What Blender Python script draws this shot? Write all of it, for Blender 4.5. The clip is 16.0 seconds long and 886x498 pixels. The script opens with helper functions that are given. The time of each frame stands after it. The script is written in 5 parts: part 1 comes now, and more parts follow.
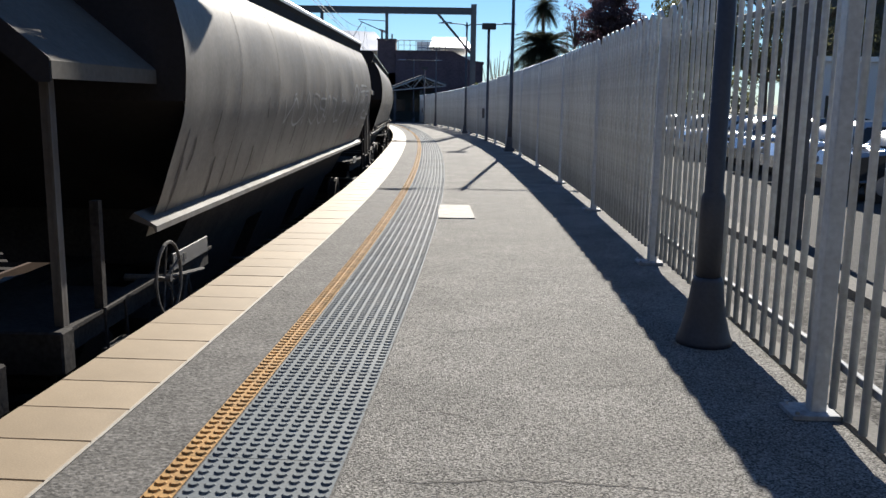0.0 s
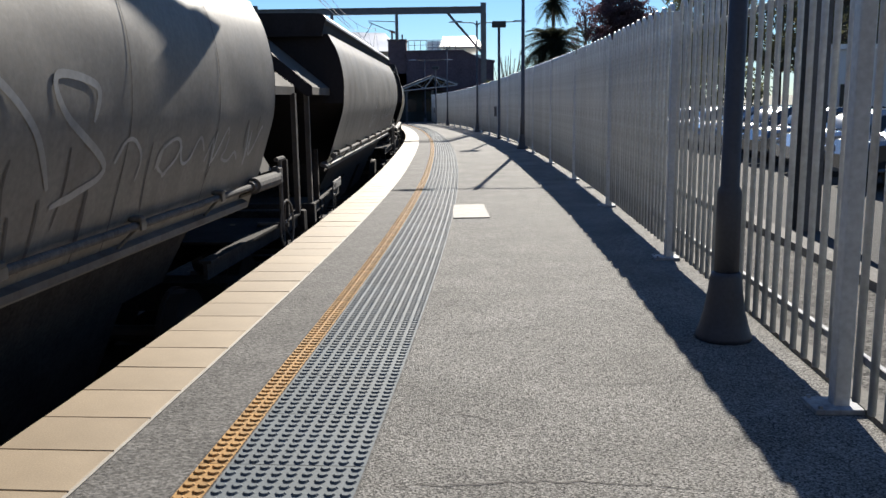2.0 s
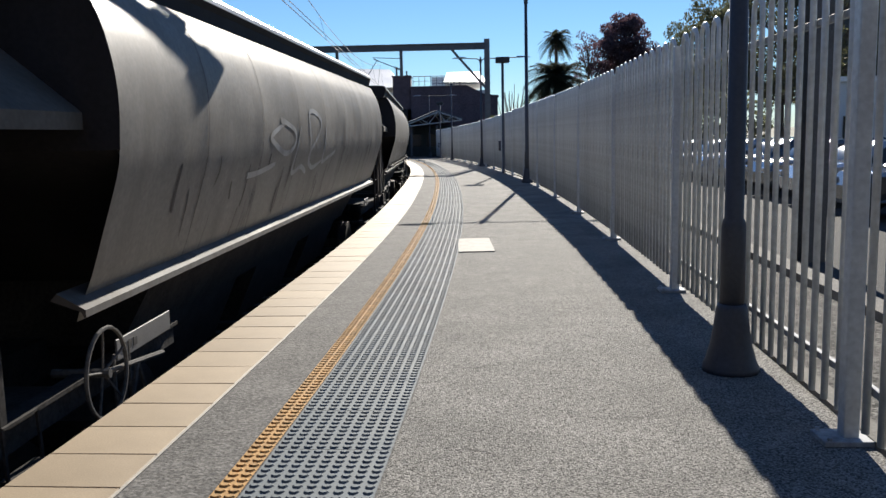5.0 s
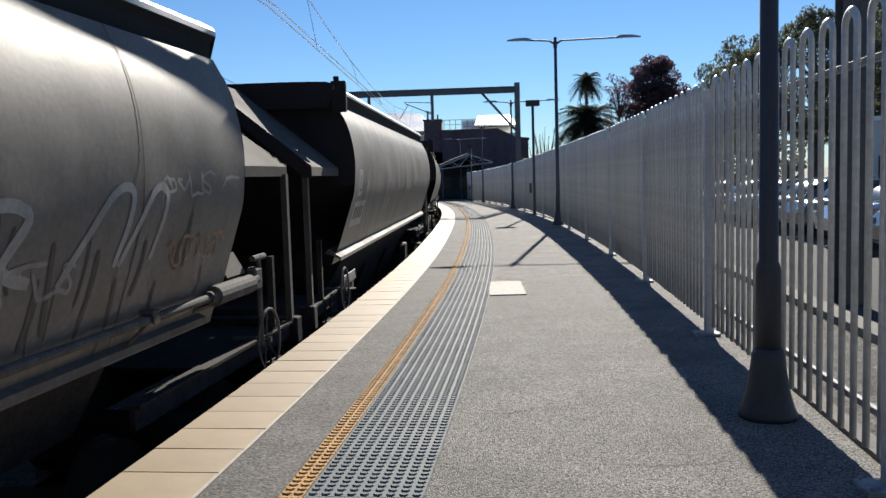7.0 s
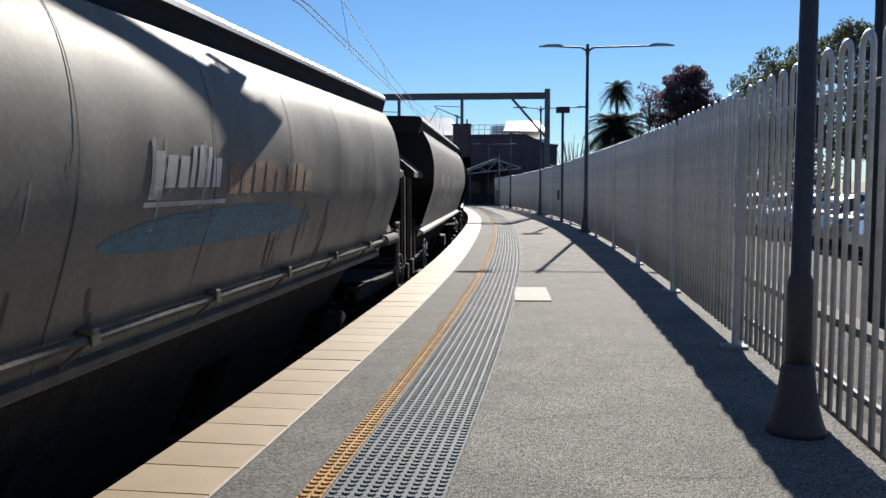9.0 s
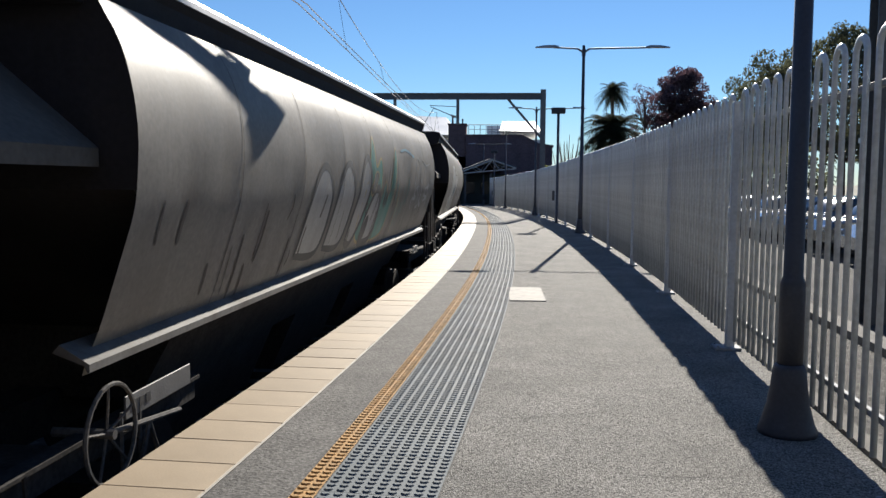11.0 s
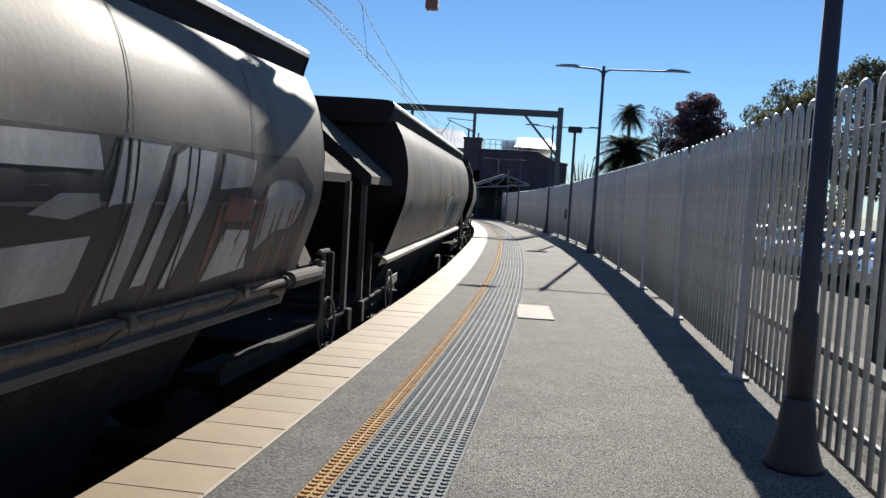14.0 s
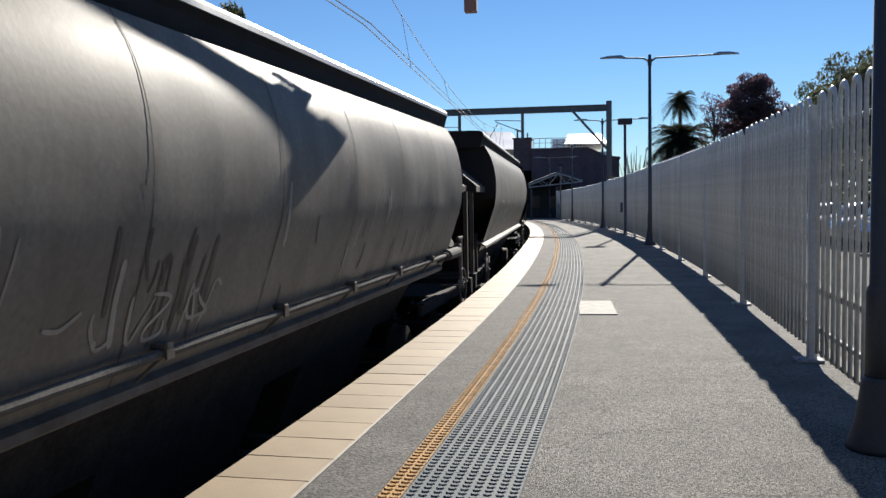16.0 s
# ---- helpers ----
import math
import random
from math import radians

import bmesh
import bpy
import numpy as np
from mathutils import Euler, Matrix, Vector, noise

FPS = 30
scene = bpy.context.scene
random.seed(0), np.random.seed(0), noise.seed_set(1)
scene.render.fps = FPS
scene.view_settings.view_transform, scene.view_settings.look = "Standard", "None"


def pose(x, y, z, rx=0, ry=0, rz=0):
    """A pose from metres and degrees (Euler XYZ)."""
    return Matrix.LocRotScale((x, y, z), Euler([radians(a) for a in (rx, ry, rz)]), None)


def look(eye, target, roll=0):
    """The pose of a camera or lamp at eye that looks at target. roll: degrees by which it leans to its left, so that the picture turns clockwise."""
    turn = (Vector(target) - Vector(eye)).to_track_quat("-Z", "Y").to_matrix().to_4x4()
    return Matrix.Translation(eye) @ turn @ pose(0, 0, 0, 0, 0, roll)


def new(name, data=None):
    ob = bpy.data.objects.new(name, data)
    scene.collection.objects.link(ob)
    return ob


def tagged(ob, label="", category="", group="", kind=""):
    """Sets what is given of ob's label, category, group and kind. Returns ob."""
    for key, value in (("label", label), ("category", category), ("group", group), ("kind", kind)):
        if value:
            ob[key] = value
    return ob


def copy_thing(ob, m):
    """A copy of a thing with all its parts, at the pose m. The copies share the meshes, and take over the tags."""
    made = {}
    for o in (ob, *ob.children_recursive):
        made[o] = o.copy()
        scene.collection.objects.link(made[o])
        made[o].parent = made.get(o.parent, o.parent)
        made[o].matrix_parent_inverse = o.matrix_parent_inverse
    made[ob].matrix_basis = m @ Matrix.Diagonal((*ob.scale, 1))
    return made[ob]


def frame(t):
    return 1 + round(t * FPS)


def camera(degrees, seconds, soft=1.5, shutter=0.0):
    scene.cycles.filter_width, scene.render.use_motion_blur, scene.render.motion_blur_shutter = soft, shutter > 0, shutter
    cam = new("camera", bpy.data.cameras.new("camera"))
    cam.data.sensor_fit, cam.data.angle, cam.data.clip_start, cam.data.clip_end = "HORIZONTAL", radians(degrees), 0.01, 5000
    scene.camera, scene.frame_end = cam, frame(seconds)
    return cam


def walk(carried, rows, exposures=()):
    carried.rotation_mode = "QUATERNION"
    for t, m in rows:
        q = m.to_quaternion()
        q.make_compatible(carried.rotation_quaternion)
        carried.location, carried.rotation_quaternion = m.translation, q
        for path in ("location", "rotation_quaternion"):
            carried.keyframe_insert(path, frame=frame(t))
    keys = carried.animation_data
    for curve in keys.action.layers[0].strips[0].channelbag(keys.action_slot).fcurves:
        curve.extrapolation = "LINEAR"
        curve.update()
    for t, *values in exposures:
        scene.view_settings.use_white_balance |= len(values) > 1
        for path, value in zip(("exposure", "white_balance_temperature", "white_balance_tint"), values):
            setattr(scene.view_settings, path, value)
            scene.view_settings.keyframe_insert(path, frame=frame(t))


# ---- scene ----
cam = camera(54.9, 16.0, soft=1.5)
EXPOSURES = [(0, 1.03), (4, 1.00), (7, 0.89), (16, 0.87)]
PATH = [
    (0, (-0.095, 0.047, 1.536), (-0.08, 2.017, 1.19), 0.8),
    (0.5, (-0.104, 0.055, 1.553), (-0.079, 2.023, 1.199), 0.5),
    (1, (-0.105, 0.058, 1.551), (-0.097, 2.025, 1.189), -0.2),
    (1.5, (-0.105, 0.057, 1.546), (-0.12, 2.027, 1.203), -0.4),
    (2, (-0.097, 0.055, 1.549), (-0.118, 2.025, 1.201), -0.8),
    (2.5, (-0.098, 0.051, 1.548), (-0.118, 2.024, 1.219), -1.1),
    (3, (-0.096, 0.056, 1.551), (-0.124, 2.034, 1.258), -1.3),
    (3.5, (-0.101, 0.052, 1.546), (-0.128, 2.032, 1.269), -1.2),
    (4, (-0.105, 0.053, 1.549), (-0.134, 2.031, 1.26), -1.1),
    (4.2, (-0.102, 0.051, 1.55), (-0.134, 2.031, 1.27), -1.3),
    (6.3, (-0.092, 0.015, 1.556), (-0.126, 1.998, 1.299), -1.2),
    (6.5, (-0.09, 0.019, 1.559), (-0.127, 2.004, 1.317), -1.3),
    (7, (-0.092, 0.033, 1.568), (-0.196, 2.024, 1.399), -1.7),
    (7.5, (-0.11, 0.031, 1.557), (-0.284, 2.019, 1.43), -0.8),
    (8, (-0.105, 0.009, 1.557), (-0.275, 1.996, 1.408), -0.0),
    (8.5, (-0.112, 0.034, 1.554), (-0.276, 2.021, 1.402), -0.0),
    (9, (-0.106, 0.053, 1.555), (-0.269, 2.04, 1.397), -0.1),
    (11.5, (-0.115, 0.015, 1.557), (-0.263, 2.003, 1.398), 0.5),
    (12, (-0.116, 0.02, 1.562), (-0.262, 2.008, 1.408), 0.7),
    (12.5, (-0.124, 0.025, 1.555), (-0.279, 2.013, 1.398), 2.9),
    (13, (-0.155, 0.042, 1.556), (-0.391, 2.023, 1.419), 4.6),
    (13.5, (-0.13, 0.049, 1.559), (-0.334, 2.037, 1.484), 2.7),
    (14, (-0.135, 0.038, 1.565), (-0.308, 2.026, 1.434), 3.4),
    (14.5, (-0.159, 0.045, 1.571), (-0.404, 2.028, 1.489), 1.4),
    (15, (-0.135, 0.053, 1.565), (-0.41, 2.03, 1.427), 0.0),
    (15.5, (-0.127, 0.055, 1.55), (-0.413, 2.03, 1.425), -1.1),
    (16, (-0.128, 0.06, 1.546), (-0.434, 2.033, 1.424), -1.0),
]
walk(cam, [(t, look(eye, target, roll)) for t, eye, target, roll in PATH], EXPOSURES)


# ---- world and sun ----
SUN = Vector((1.8, 11.85, 5.65)).normalized()
world = bpy.data.worlds.new("sky")
scene.world = world
world.use_nodes = True
wn, wl = world.node_tree.nodes, world.node_tree.links
sky = wn.new("ShaderNodeTexSky")
sky.sky_type = "NISHITA"
sky.sun_disc = False
sky.sun_elevation = math.asin(SUN.z)
sky.sun_rotation = math.atan2(SUN.x, SUN.y)
sky.altitude = 50
sky.air_density = 1.0
sky.dust_density = 0.0
sky.ozone_density = 5.0
tint = wn.new("ShaderNodeVectorMath")
tint.operation = "MULTIPLY"
tint.inputs[1].default_value = (0.83, 0.99, 1.16)
wl.new(sky.outputs[0], tint.inputs[0])
wl.new(tint.outputs[0], wn["Background"].inputs[0])
wn["Background"].inputs[1].default_value = 0.05
sun = new("sun", bpy.data.lights.new("sun", "SUN"))
sun.data.energy = 5.0
sun.data.angle = radians(0.4)
sun.data.color = (1.0, 0.94, 0.84)
sun.matrix_world = look(SUN * 100, (0, 0, 0))


# ---- materials ----
def mat(name, color, rough=0.6, metal=0.0, vary=0.12, scale=6.0, bump=0.15, fine=60.0, speck=None, coat=0.0, rand=0.0, spec=0.5):
    """A surface with two scales of colour variation and fine relief; rand varies it from object to object."""
    m = bpy.data.materials.new(name)
    m.use_nodes = True
    n, l = m.node_tree.nodes, m.node_tree.links
    b = n["Principled BSDF"]
    tc = n.new("ShaderNodeTexCoord")
    big = n.new("ShaderNodeTexNoise")
    big.inputs["Scale"].default_value, big.inputs["Detail"].default_value = scale, 5
    small = n.new("ShaderNodeTexNoise")
    small.inputs["Scale"].default_value, small.inputs["Detail"].default_value = fine, 3
    l.new(tc.outputs["Object"], big.inputs["Vector"])
    l.new(tc.outputs["Object"], small.inputs["Vector"])
    add = n.new("ShaderNodeMath")
    add.operation = "ADD"
    l.new(big.outputs["Fac"], add.inputs[0])
    l.new(small.outputs["Fac"], add.inputs[1])
    ramp = n.new("ShaderNodeMapRange")
    ramp.inputs["From Min"].default_value, ramp.inputs["From Max"].default_value = 0.65, 1.35
    ramp.inputs["To Min"].default_value, ramp.inputs["To Max"].default_value = 1 - 2 * vary, 1 + 2 * vary
    l.new(add.outputs[0], ramp.inputs["Value"])
    last = ramp.outputs[0]
    if rand:
        oi = n.new("ShaderNodeObjectInfo")
        rr = n.new("ShaderNodeMapRange")
        rr.inputs["To Min"].default_value, rr.inputs["To Max"].default_value = 1 - rand, 1 + rand
        l.new(oi.outputs["Random"], rr.inputs["Value"])
        mul = n.new("ShaderNodeMath")
        mul.operation = "MULTIPLY"
        l.new(last, mul.inputs[0])
        l.new(rr.outputs[0], mul.inputs[1])
        last = mul.outputs[0]
    mix = n.new("ShaderNodeVectorMath")
    mix.operation = "SCALE"
    mix.inputs[0].default_value = color[:3]
    l.new(last, mix.inputs["Scale"])
    out = mix.outputs[0]
    if speck:
        v = n.new("ShaderNodeTexVoronoi")
        v.inputs["Scale"].default_value = speck[0]
        l.new(tc.outputs["Object"], v.inputs["Vector"])
        sep = n.new("ShaderNodeSeparateColor")
        l.new(v.outputs["Color"], sep.inputs[0])
        mr = n.new("ShaderNodeMapRange")
        mr.inputs["To Min"].default_value, mr.inputs["To Max"].default_value = 1 - speck[1], 1 + speck[1]
        l.new(sep.outputs[0], mr.inputs["Value"])
        m2 = n.new("ShaderNodeVectorMath")
        m2.operation = "SCALE"
        l.new(out, m2.inputs[0])
        l.new(mr.outputs[0], m2.inputs["Scale"])
        out = m2.outputs[0]
    l.new(out, b.inputs["Base Color"])
    rm = n.new("ShaderNodeMapRange")
    rm.inputs["To Min"].default_value, rm.inputs["To Max"].default_value = max(0.05, rough - 0.12), min(1, rough + 0.12)
    l.new(big.outputs["Fac"], rm.inputs["Value"])
    l.new(rm.outputs[0], b.inputs["Roughness"])
    b.inputs["Metallic"].default_value = metal
    b.inputs["Specular IOR Level"].default_value = spec
    b.inputs["Coat Weight"].default_value = coat
    if bump:
        bp = n.new("ShaderNodeBump")
        bp.inputs["Strength"].default_value, bp.inputs["Distance"].default_value = bump, 0.012
        l.new(add.outputs[0], bp.inputs["Height"])
        l.new(bp.outputs[0], b.inputs["Normal"])
    return m


def streaked(name, color, dirt, rough=0.45, metal=0.0, amount=0.5, zs=0.35, panel=0.0):
    """Weathered paint with stains that run down and broad grimy clouds."""
    m = mat(name, color, rough, metal, 0.1, 1.3, 0.05, 25)
    n, l = m.node_tree.nodes, m.node_tree.links
    b = n["Principled BSDF"]
    src = b.inputs["Base Color"].links[0].from_socket
    tc = n.new("ShaderNodeTexCoord")
    mp = n.new("ShaderNodeMapping")
    mp.inputs["Scale"].default_value = (2.0, 2.4, zs)
    l.new(tc.outputs["Object"], mp.inputs[0])
    oi = n.new("ShaderNodeObjectInfo")
    sc = n.new("ShaderNodeVectorMath")
    sc.operation = "SCALE"
    sc.inputs[0].default_value = (17, 31, 9)
    l.new(oi.outputs["Random"], sc.inputs["Scale"])
    l.new(sc.outputs[0], mp.inputs["Location"])
    ns = n.new("ShaderNodeTexNoise")
    ns.inputs["Scale"].default_value, ns.inputs["Detail"].default_value, ns.inputs["Roughness"].default_value = 1.2, 5, 0.55
    l.new(mp.outputs[0], ns.inputs["Vector"])
    mr = n.new("ShaderNodeMapRange")
    mr.inputs["From Min"].default_value, mr.inputs["From Max"].default_value = 0.42, 0.72
    mr.inputs["To Max"].default_value = amount
    l.new(ns.outputs["Fac"], mr.inputs["Value"])
    mx = n.new("ShaderNodeMix")
    mx.data_type = "RGBA"
    l.new(mr.outputs[0], mx.inputs["Factor"])
    l.new(src, mx.inputs["A"])
    mx.inputs["B"].default_value = (*dirt, 1)
    l.new(mx.outputs["Result"], b.inputs["Base Color"])
    return m


M_ASPHALT = mat("platform asphalt", (0.19, 0.182, 0.168), 0.9, 0, 0.24, 1.3, 0.8, 90, speck=(130, 0.75), spec=0.15)
M_BAND = mat("worn dark asphalt band", (0.127, 0.121, 0.114), 0.92, 0, 0.24, 2.2, 0.6, 50, speck=(60, 0.35), spec=0.2)
M_COPING = mat("cream coping tile", (0.335, 0.26, 0.175), 0.65, 0, 0.10, 2.5, 0.08, 120, rand=0.07, spec=0.3)
M_JOINT = mat("dark joint", (0.05, 0.045, 0.04), 0.9)
M_EDGELINE = mat("white edge line", (0.36, 0.33, 0.28), 0.7)
M_TAC = mat("grey tactile tile", (0.142, 0.162, 0.175), 0.75, 0, 0.12, 3, 0.1, 90, rand=0.08, spec=0.15)
M_YEL = mat("worn yellow tactile tile", (0.41, 0.235, 0.085), 0.75, 0, 0.2, 5, 0.1, 70, rand=0.06, spec=0.15)
M_PANEL = mat("pale cover panel", (0.36, 0.335, 0.30), 0.8, 0, 0.2, 5, 0.3, 60, spec=0.2)
M_WALLP = mat("dark wall concrete", (0.05, 0.047, 0.044), 0.9, 0, 0.25, 2, 0.4, 20)
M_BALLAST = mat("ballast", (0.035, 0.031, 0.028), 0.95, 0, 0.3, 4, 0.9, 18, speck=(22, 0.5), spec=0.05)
M_RAIL = mat("rusty rail steel", (0.08, 0.05, 0.035), 0.8, 0.2, spec=0.1)
M_SLEEPER = mat("very dark concrete sleeper", (0.045, 0.04, 0.036), 0.95, spec=0.05)
M_GALV = mat("galvanised steel", (0.59, 0.615, 0.63), 0.5, 0.25, 0.10, 4, 0.04, 30, rand=0.07)
M_PLATEG = mat("dull zinc plate", (0.36, 0.37, 0.38), 0.8, 0.1, 0.2, 8, 0.1, 40)
M_POLE = mat("grey lamp pole paint", (0.06, 0.064, 0.08), 0.55, 0.15, 0.1, 3, 0.05, 40)
M_GANTRY = mat("gantry steel", (0.13, 0.135, 0.14), 0.6, 0.4, 0.15, 3, 0.08, 30)
M_LAMPHEAD = mat("lamp head grey", (0.36, 0.36, 0.37), 0.35, 0.3)
M_DARK = mat("dark speaker casing", (0.03, 0.03, 0.032), 0.5)
M_INSUL = mat("brown insulator", (0.16, 0.05, 0.035), 0.25)
M_PINK = mat("faded red casing", (0.30, 0.17, 0.15), 0.6)
M_WIRE = mat("wire", (0.03, 0.03, 0.03), 0.5, 0.5)
M_GRAVEL = mat("gravel strip", (0.12, 0.114, 0.105), 0.95, 0, 0.3, 5, 0.8, 60, speck=(45, 0.7), spec=0.08)
M_KERB = mat("kerb concrete", (0.20, 0.19, 0.172), 0.9, 0, 0.2, 3, 0.25, 50, spec=0.1)
M_ROAD = mat("car park asphalt", (0.07, 0.069, 0.067), 0.9, 0, 0.2, 0.8, 0.3, 60, speck=(70, 0.3), spec=0.08)
M_GROUND = mat("dry grass ground", (0.10, 0.10, 0.055), 0.95, 0, 0.3, 0.3, 0.5, 8)
M_WHITEWALL = mat("white rendered wall", (0.72, 0.70, 0.66), 0.8, 0, 0.06, 0.6, 0.1, 30)
M_BRICK = mat("dark brick", (0.13, 0.085, 0.095), 0.9, 0, 0.2, 0.8, 0.2, 6)
M_BRICKB = mat("brick course", (0.14, 0.09, 0.095), 0.9, 0, 0.2, 2.0, 0.2, 10, rand=0.2)
M_ROOF = mat("white corrugated roof", (0.85, 0.83, 0.79), 0.4, 0.1, 0.05, 0.5, 0.05, 10)
M_TRUSS = mat("cream truss paint", (0.42, 0.41, 0.40), 0.6)
M_CANOPY = mat("canopy iron", (0.10, 0.10, 0.11), 0.6, 0.2)
M_DARKWALL = mat("dark shelter wall", (0.05, 0.055, 0.05), 0.8)
M_BODY = streaked("weathered wagon paint", (0.192, 0.177, 0.156), (0.105, 0.087, 0.072), 0.55, 0.0, 0.5, 0.6)
M_BODY.node_tree.nodes["Principled BSDF"].inputs["Specular IOR Level"].default_value = 0.16
M_SEAM = mat("weld bead", (0.10, 0.093, 0.085), 0.85, spec=0.1)
M_ROOFW = streaked("wagon roof sheet", (0.42, 0.41, 0.39), (0.2, 0.18, 0.15), 0.4, 0.3, 0.4)
# streaky steel kept dark to carry the shade of ends and undersides
M_END_SHADE = streaked("streaky end steel with painted shade", (0.03, 0.028, 0.03), (0.023, 0.02, 0.019), 0.7, 0, 0.7)
M_END_SHADE.node_tree.nodes["Principled BSDF"].inputs["Specular IOR Level"].default_value = 0.1
M_SILL = streaked("sill steel", (0.13, 0.122, 0.112), (0.06, 0.045, 0.035), 0.8, 0.0, 0.8, 1.2)
M_FRAME = mat("dark underframe steel", (0.042, 0.038, 0.036), 0.9, 0, 0.25, 4, 0.2, 30, spec=0.15)
M_HOOD = streaked("porch roof paint", (0.125, 0.115, 0.102), (0.08, 0.073, 0.062), 0.85, 0, 0.6, 1.0)
M_HOOD.node_tree.nodes["Principled BSDF"].inputs["Specular IOR Level"].default_value = 0.08
M_PIPE = mat("brake rigging steel", (0.115, 0.109, 0.103), 0.85, 0.0, 0.2, 6, 0.08, 40, spec=0.12)
M_WHEEL = mat("wheel steel", (0.07, 0.06, 0.055), 0.6, 0.5)
M_PLATE = mat("data plate", (0.12, 0.12, 0.12), 0.6)
M_CARBODY = mat("dark car paint", (0.05, 0.055, 0.06), 0.22, 0.3, 0.05, 2, 0, 40, coat=1.0)
M_CARLIGHT = mat("silver car paint", (0.45, 0.46, 0.47), 0.22, 0.5, 0.05, 2, 0, 40, coat=1.0)
M_GLASS = mat("tinted car glass", (0.02, 0.022, 0.025), 0.14, 0, 0.02, 2, 0, 40)
M_TYRE = mat("tyre rubber", (0.02, 0.02, 0.02), 0.85)
M_BARK = mat("bark", (0.11, 0.085, 0.065), 0.95, 0, 0.3, 4, 0.6, 20)
M_LEAF = mat("gum leaves", (0.075, 0.08, 0.05), 0.6, 0, 0.35, 0.6, 0, 5)
M_LEAFDK = mat("dark reddish foliage", (0.085, 0.055, 0.066), 0.65, 0, 0.35, 0.6, 0, 5)
M_PALM = mat("palm fronds", (0.04, 0.045, 0.03), 0.8, 0, 0.3, 1.0, 0, 5, spec=0.05)
M_TWIG = mat("bare twigs", (0.22, 0.17, 0.13), 0.9)
M_HEDGE = mat("hedge leaves", (0.10, 0.13, 0.035), 0.6, 0, 0.35, 0.9, 0, 5)
for m, c in ((M_LEAF, (0.095, 0.10, 0.055)), (M_LEAFDK, (0.11, 0.065, 0.08)), (M_PALM, (0.05, 0.055, 0.035)), (M_HEDGE, (0.22, 0.26, 0.05))):
    n, l = m.node_tree.nodes, m.node_tree.links
    tl = n.new("ShaderNodeBsdfTranslucent")
    tl.inputs["Color"].default_value = (*c, 1)
    ms = n.new("ShaderNodeMixShader")
    ms.inputs[0].default_value = 0.5
    l.new(n["Principled BSDF"].outputs[0], ms.inputs[1])
    l.new(tl.outputs[0], ms.inputs[2])
    l.new(ms.outputs[0], n["Material Output"].inputs["Surface"])
M_P_SOOT_SHADE = streaked("soot run doubling as low shade", (0.085, 0.073, 0.063), (0.12, 0.105, 0.09), 0.8, 0, 0.9)
M_P_WHITE = streaked("white spray paint", (0.45, 0.45, 0.44), (0.2, 0.19, 0.18), 0.55, 0, 0.6)
M_P_BLACK = mat("black spray paint", (0.028, 0.027, 0.028), 0.6, 0, 0.2, 3, 0, 30)
M_P_TEAL = streaked("teal spray paint", (0.02, 0.19, 0.15), (0.04, 0.06, 0.055), 0.5, 0, 0.6)
M_P_SKY = streaked("pale blue spray paint", (0.06, 0.19, 0.26), (0.07, 0.09, 0.10), 0.55, 0, 0.7)
M_P_BLUE = mat("blue livery paint", (0.04, 0.12, 0.18), 0.6, 0, 0.3, 3, 0, 30)
M_P_ORANGE = mat("orange livery paint", (0.26, 0.16, 0.09), 0.6, 0, 0.3, 3, 0, 30)
M_P_YELLOW = streaked("yellow spray paint", (0.30, 0.21, 0.06), (0.11, 0.08, 0.045), 0.5, 0, 0.6)
M_P_RED = streaked("red spray paint", (0.15, 0.05, 0.045), (0.07, 0.045, 0.04), 0.55, 0, 0.8)
M_P_GREY = streaked("grey spray paint", (0.32, 0.316, 0.305), (0.16, 0.15, 0.14), 0.55, 0, 0.8)
M_P_FAINT = streaked("faded pale spray paint", (0.27, 0.265, 0.255), (0.16, 0.15, 0.14), 0.5, 0, 0.8)


# ---- mesh helpers ----
def part(name, bm, material, parent=None, label="", smooth=False):
    me = bpy.data.meshes.new(name)
    if smooth:
        for f in bm.faces:
            f.smooth = True
    bm.to_mesh(me)
    bm.free()
    me.materials.append(material)
    ob = new(name, me)
    if parent:
        ob.parent = parent
    if label:
        ob["label"] = label
    return ob


def sheet(name, verts, faces, material, parent=None, label="", smooth=False):
    me = bpy.data.meshes.new(name)
    me.from_pydata([tuple(v) for v in verts], [], faces)
    me.update()
    if smooth:
        me.polygons.foreach_set("use_smooth", [True] * len(me.polygons))
    me.materials.append(material)
    ob = new(name, me)
    if parent:
        ob.parent = parent
    if label:
        ob["label"] = label
    return ob


def thing(name, x, y, z, rz=0, label="", category="", group="", kind=""):
    ob = new(name)
    ob.matrix_basis = pose(x, y, z, 0, 0, rz)
    return tagged(ob, label, category, group, kind)


def box(bm, x0, x1, y0, y1, z0, z1, m=None, bevel=0.0):
    vs = [bm.verts.new((x, y, z)) for z in (z0, z1) for x, y in ((x0, y0), (x1, y0), (x1, y1), (x0, y1))]
    fs = [(0, 3, 2, 1), (4, 5, 6, 7), (0, 1, 5, 4), (1, 2, 6, 5), (2, 3, 7, 6), (3, 0, 4, 7)]
    faces = [bm.faces.new([vs[i] for i in f]) for f in fs]
    if bevel:
        edges = list({e for f in faces for e in f.edges})
        r = bmesh.ops.bevel(bm, geom=edges, offset=bevel, segments=1, affect="EDGES")
        vs = list({v for f in r["faces"] for v in f.verts} | {v for v in vs if v.is_valid})
    if m:
        for v in vs:
            v.co = m @ v.co
    return vs


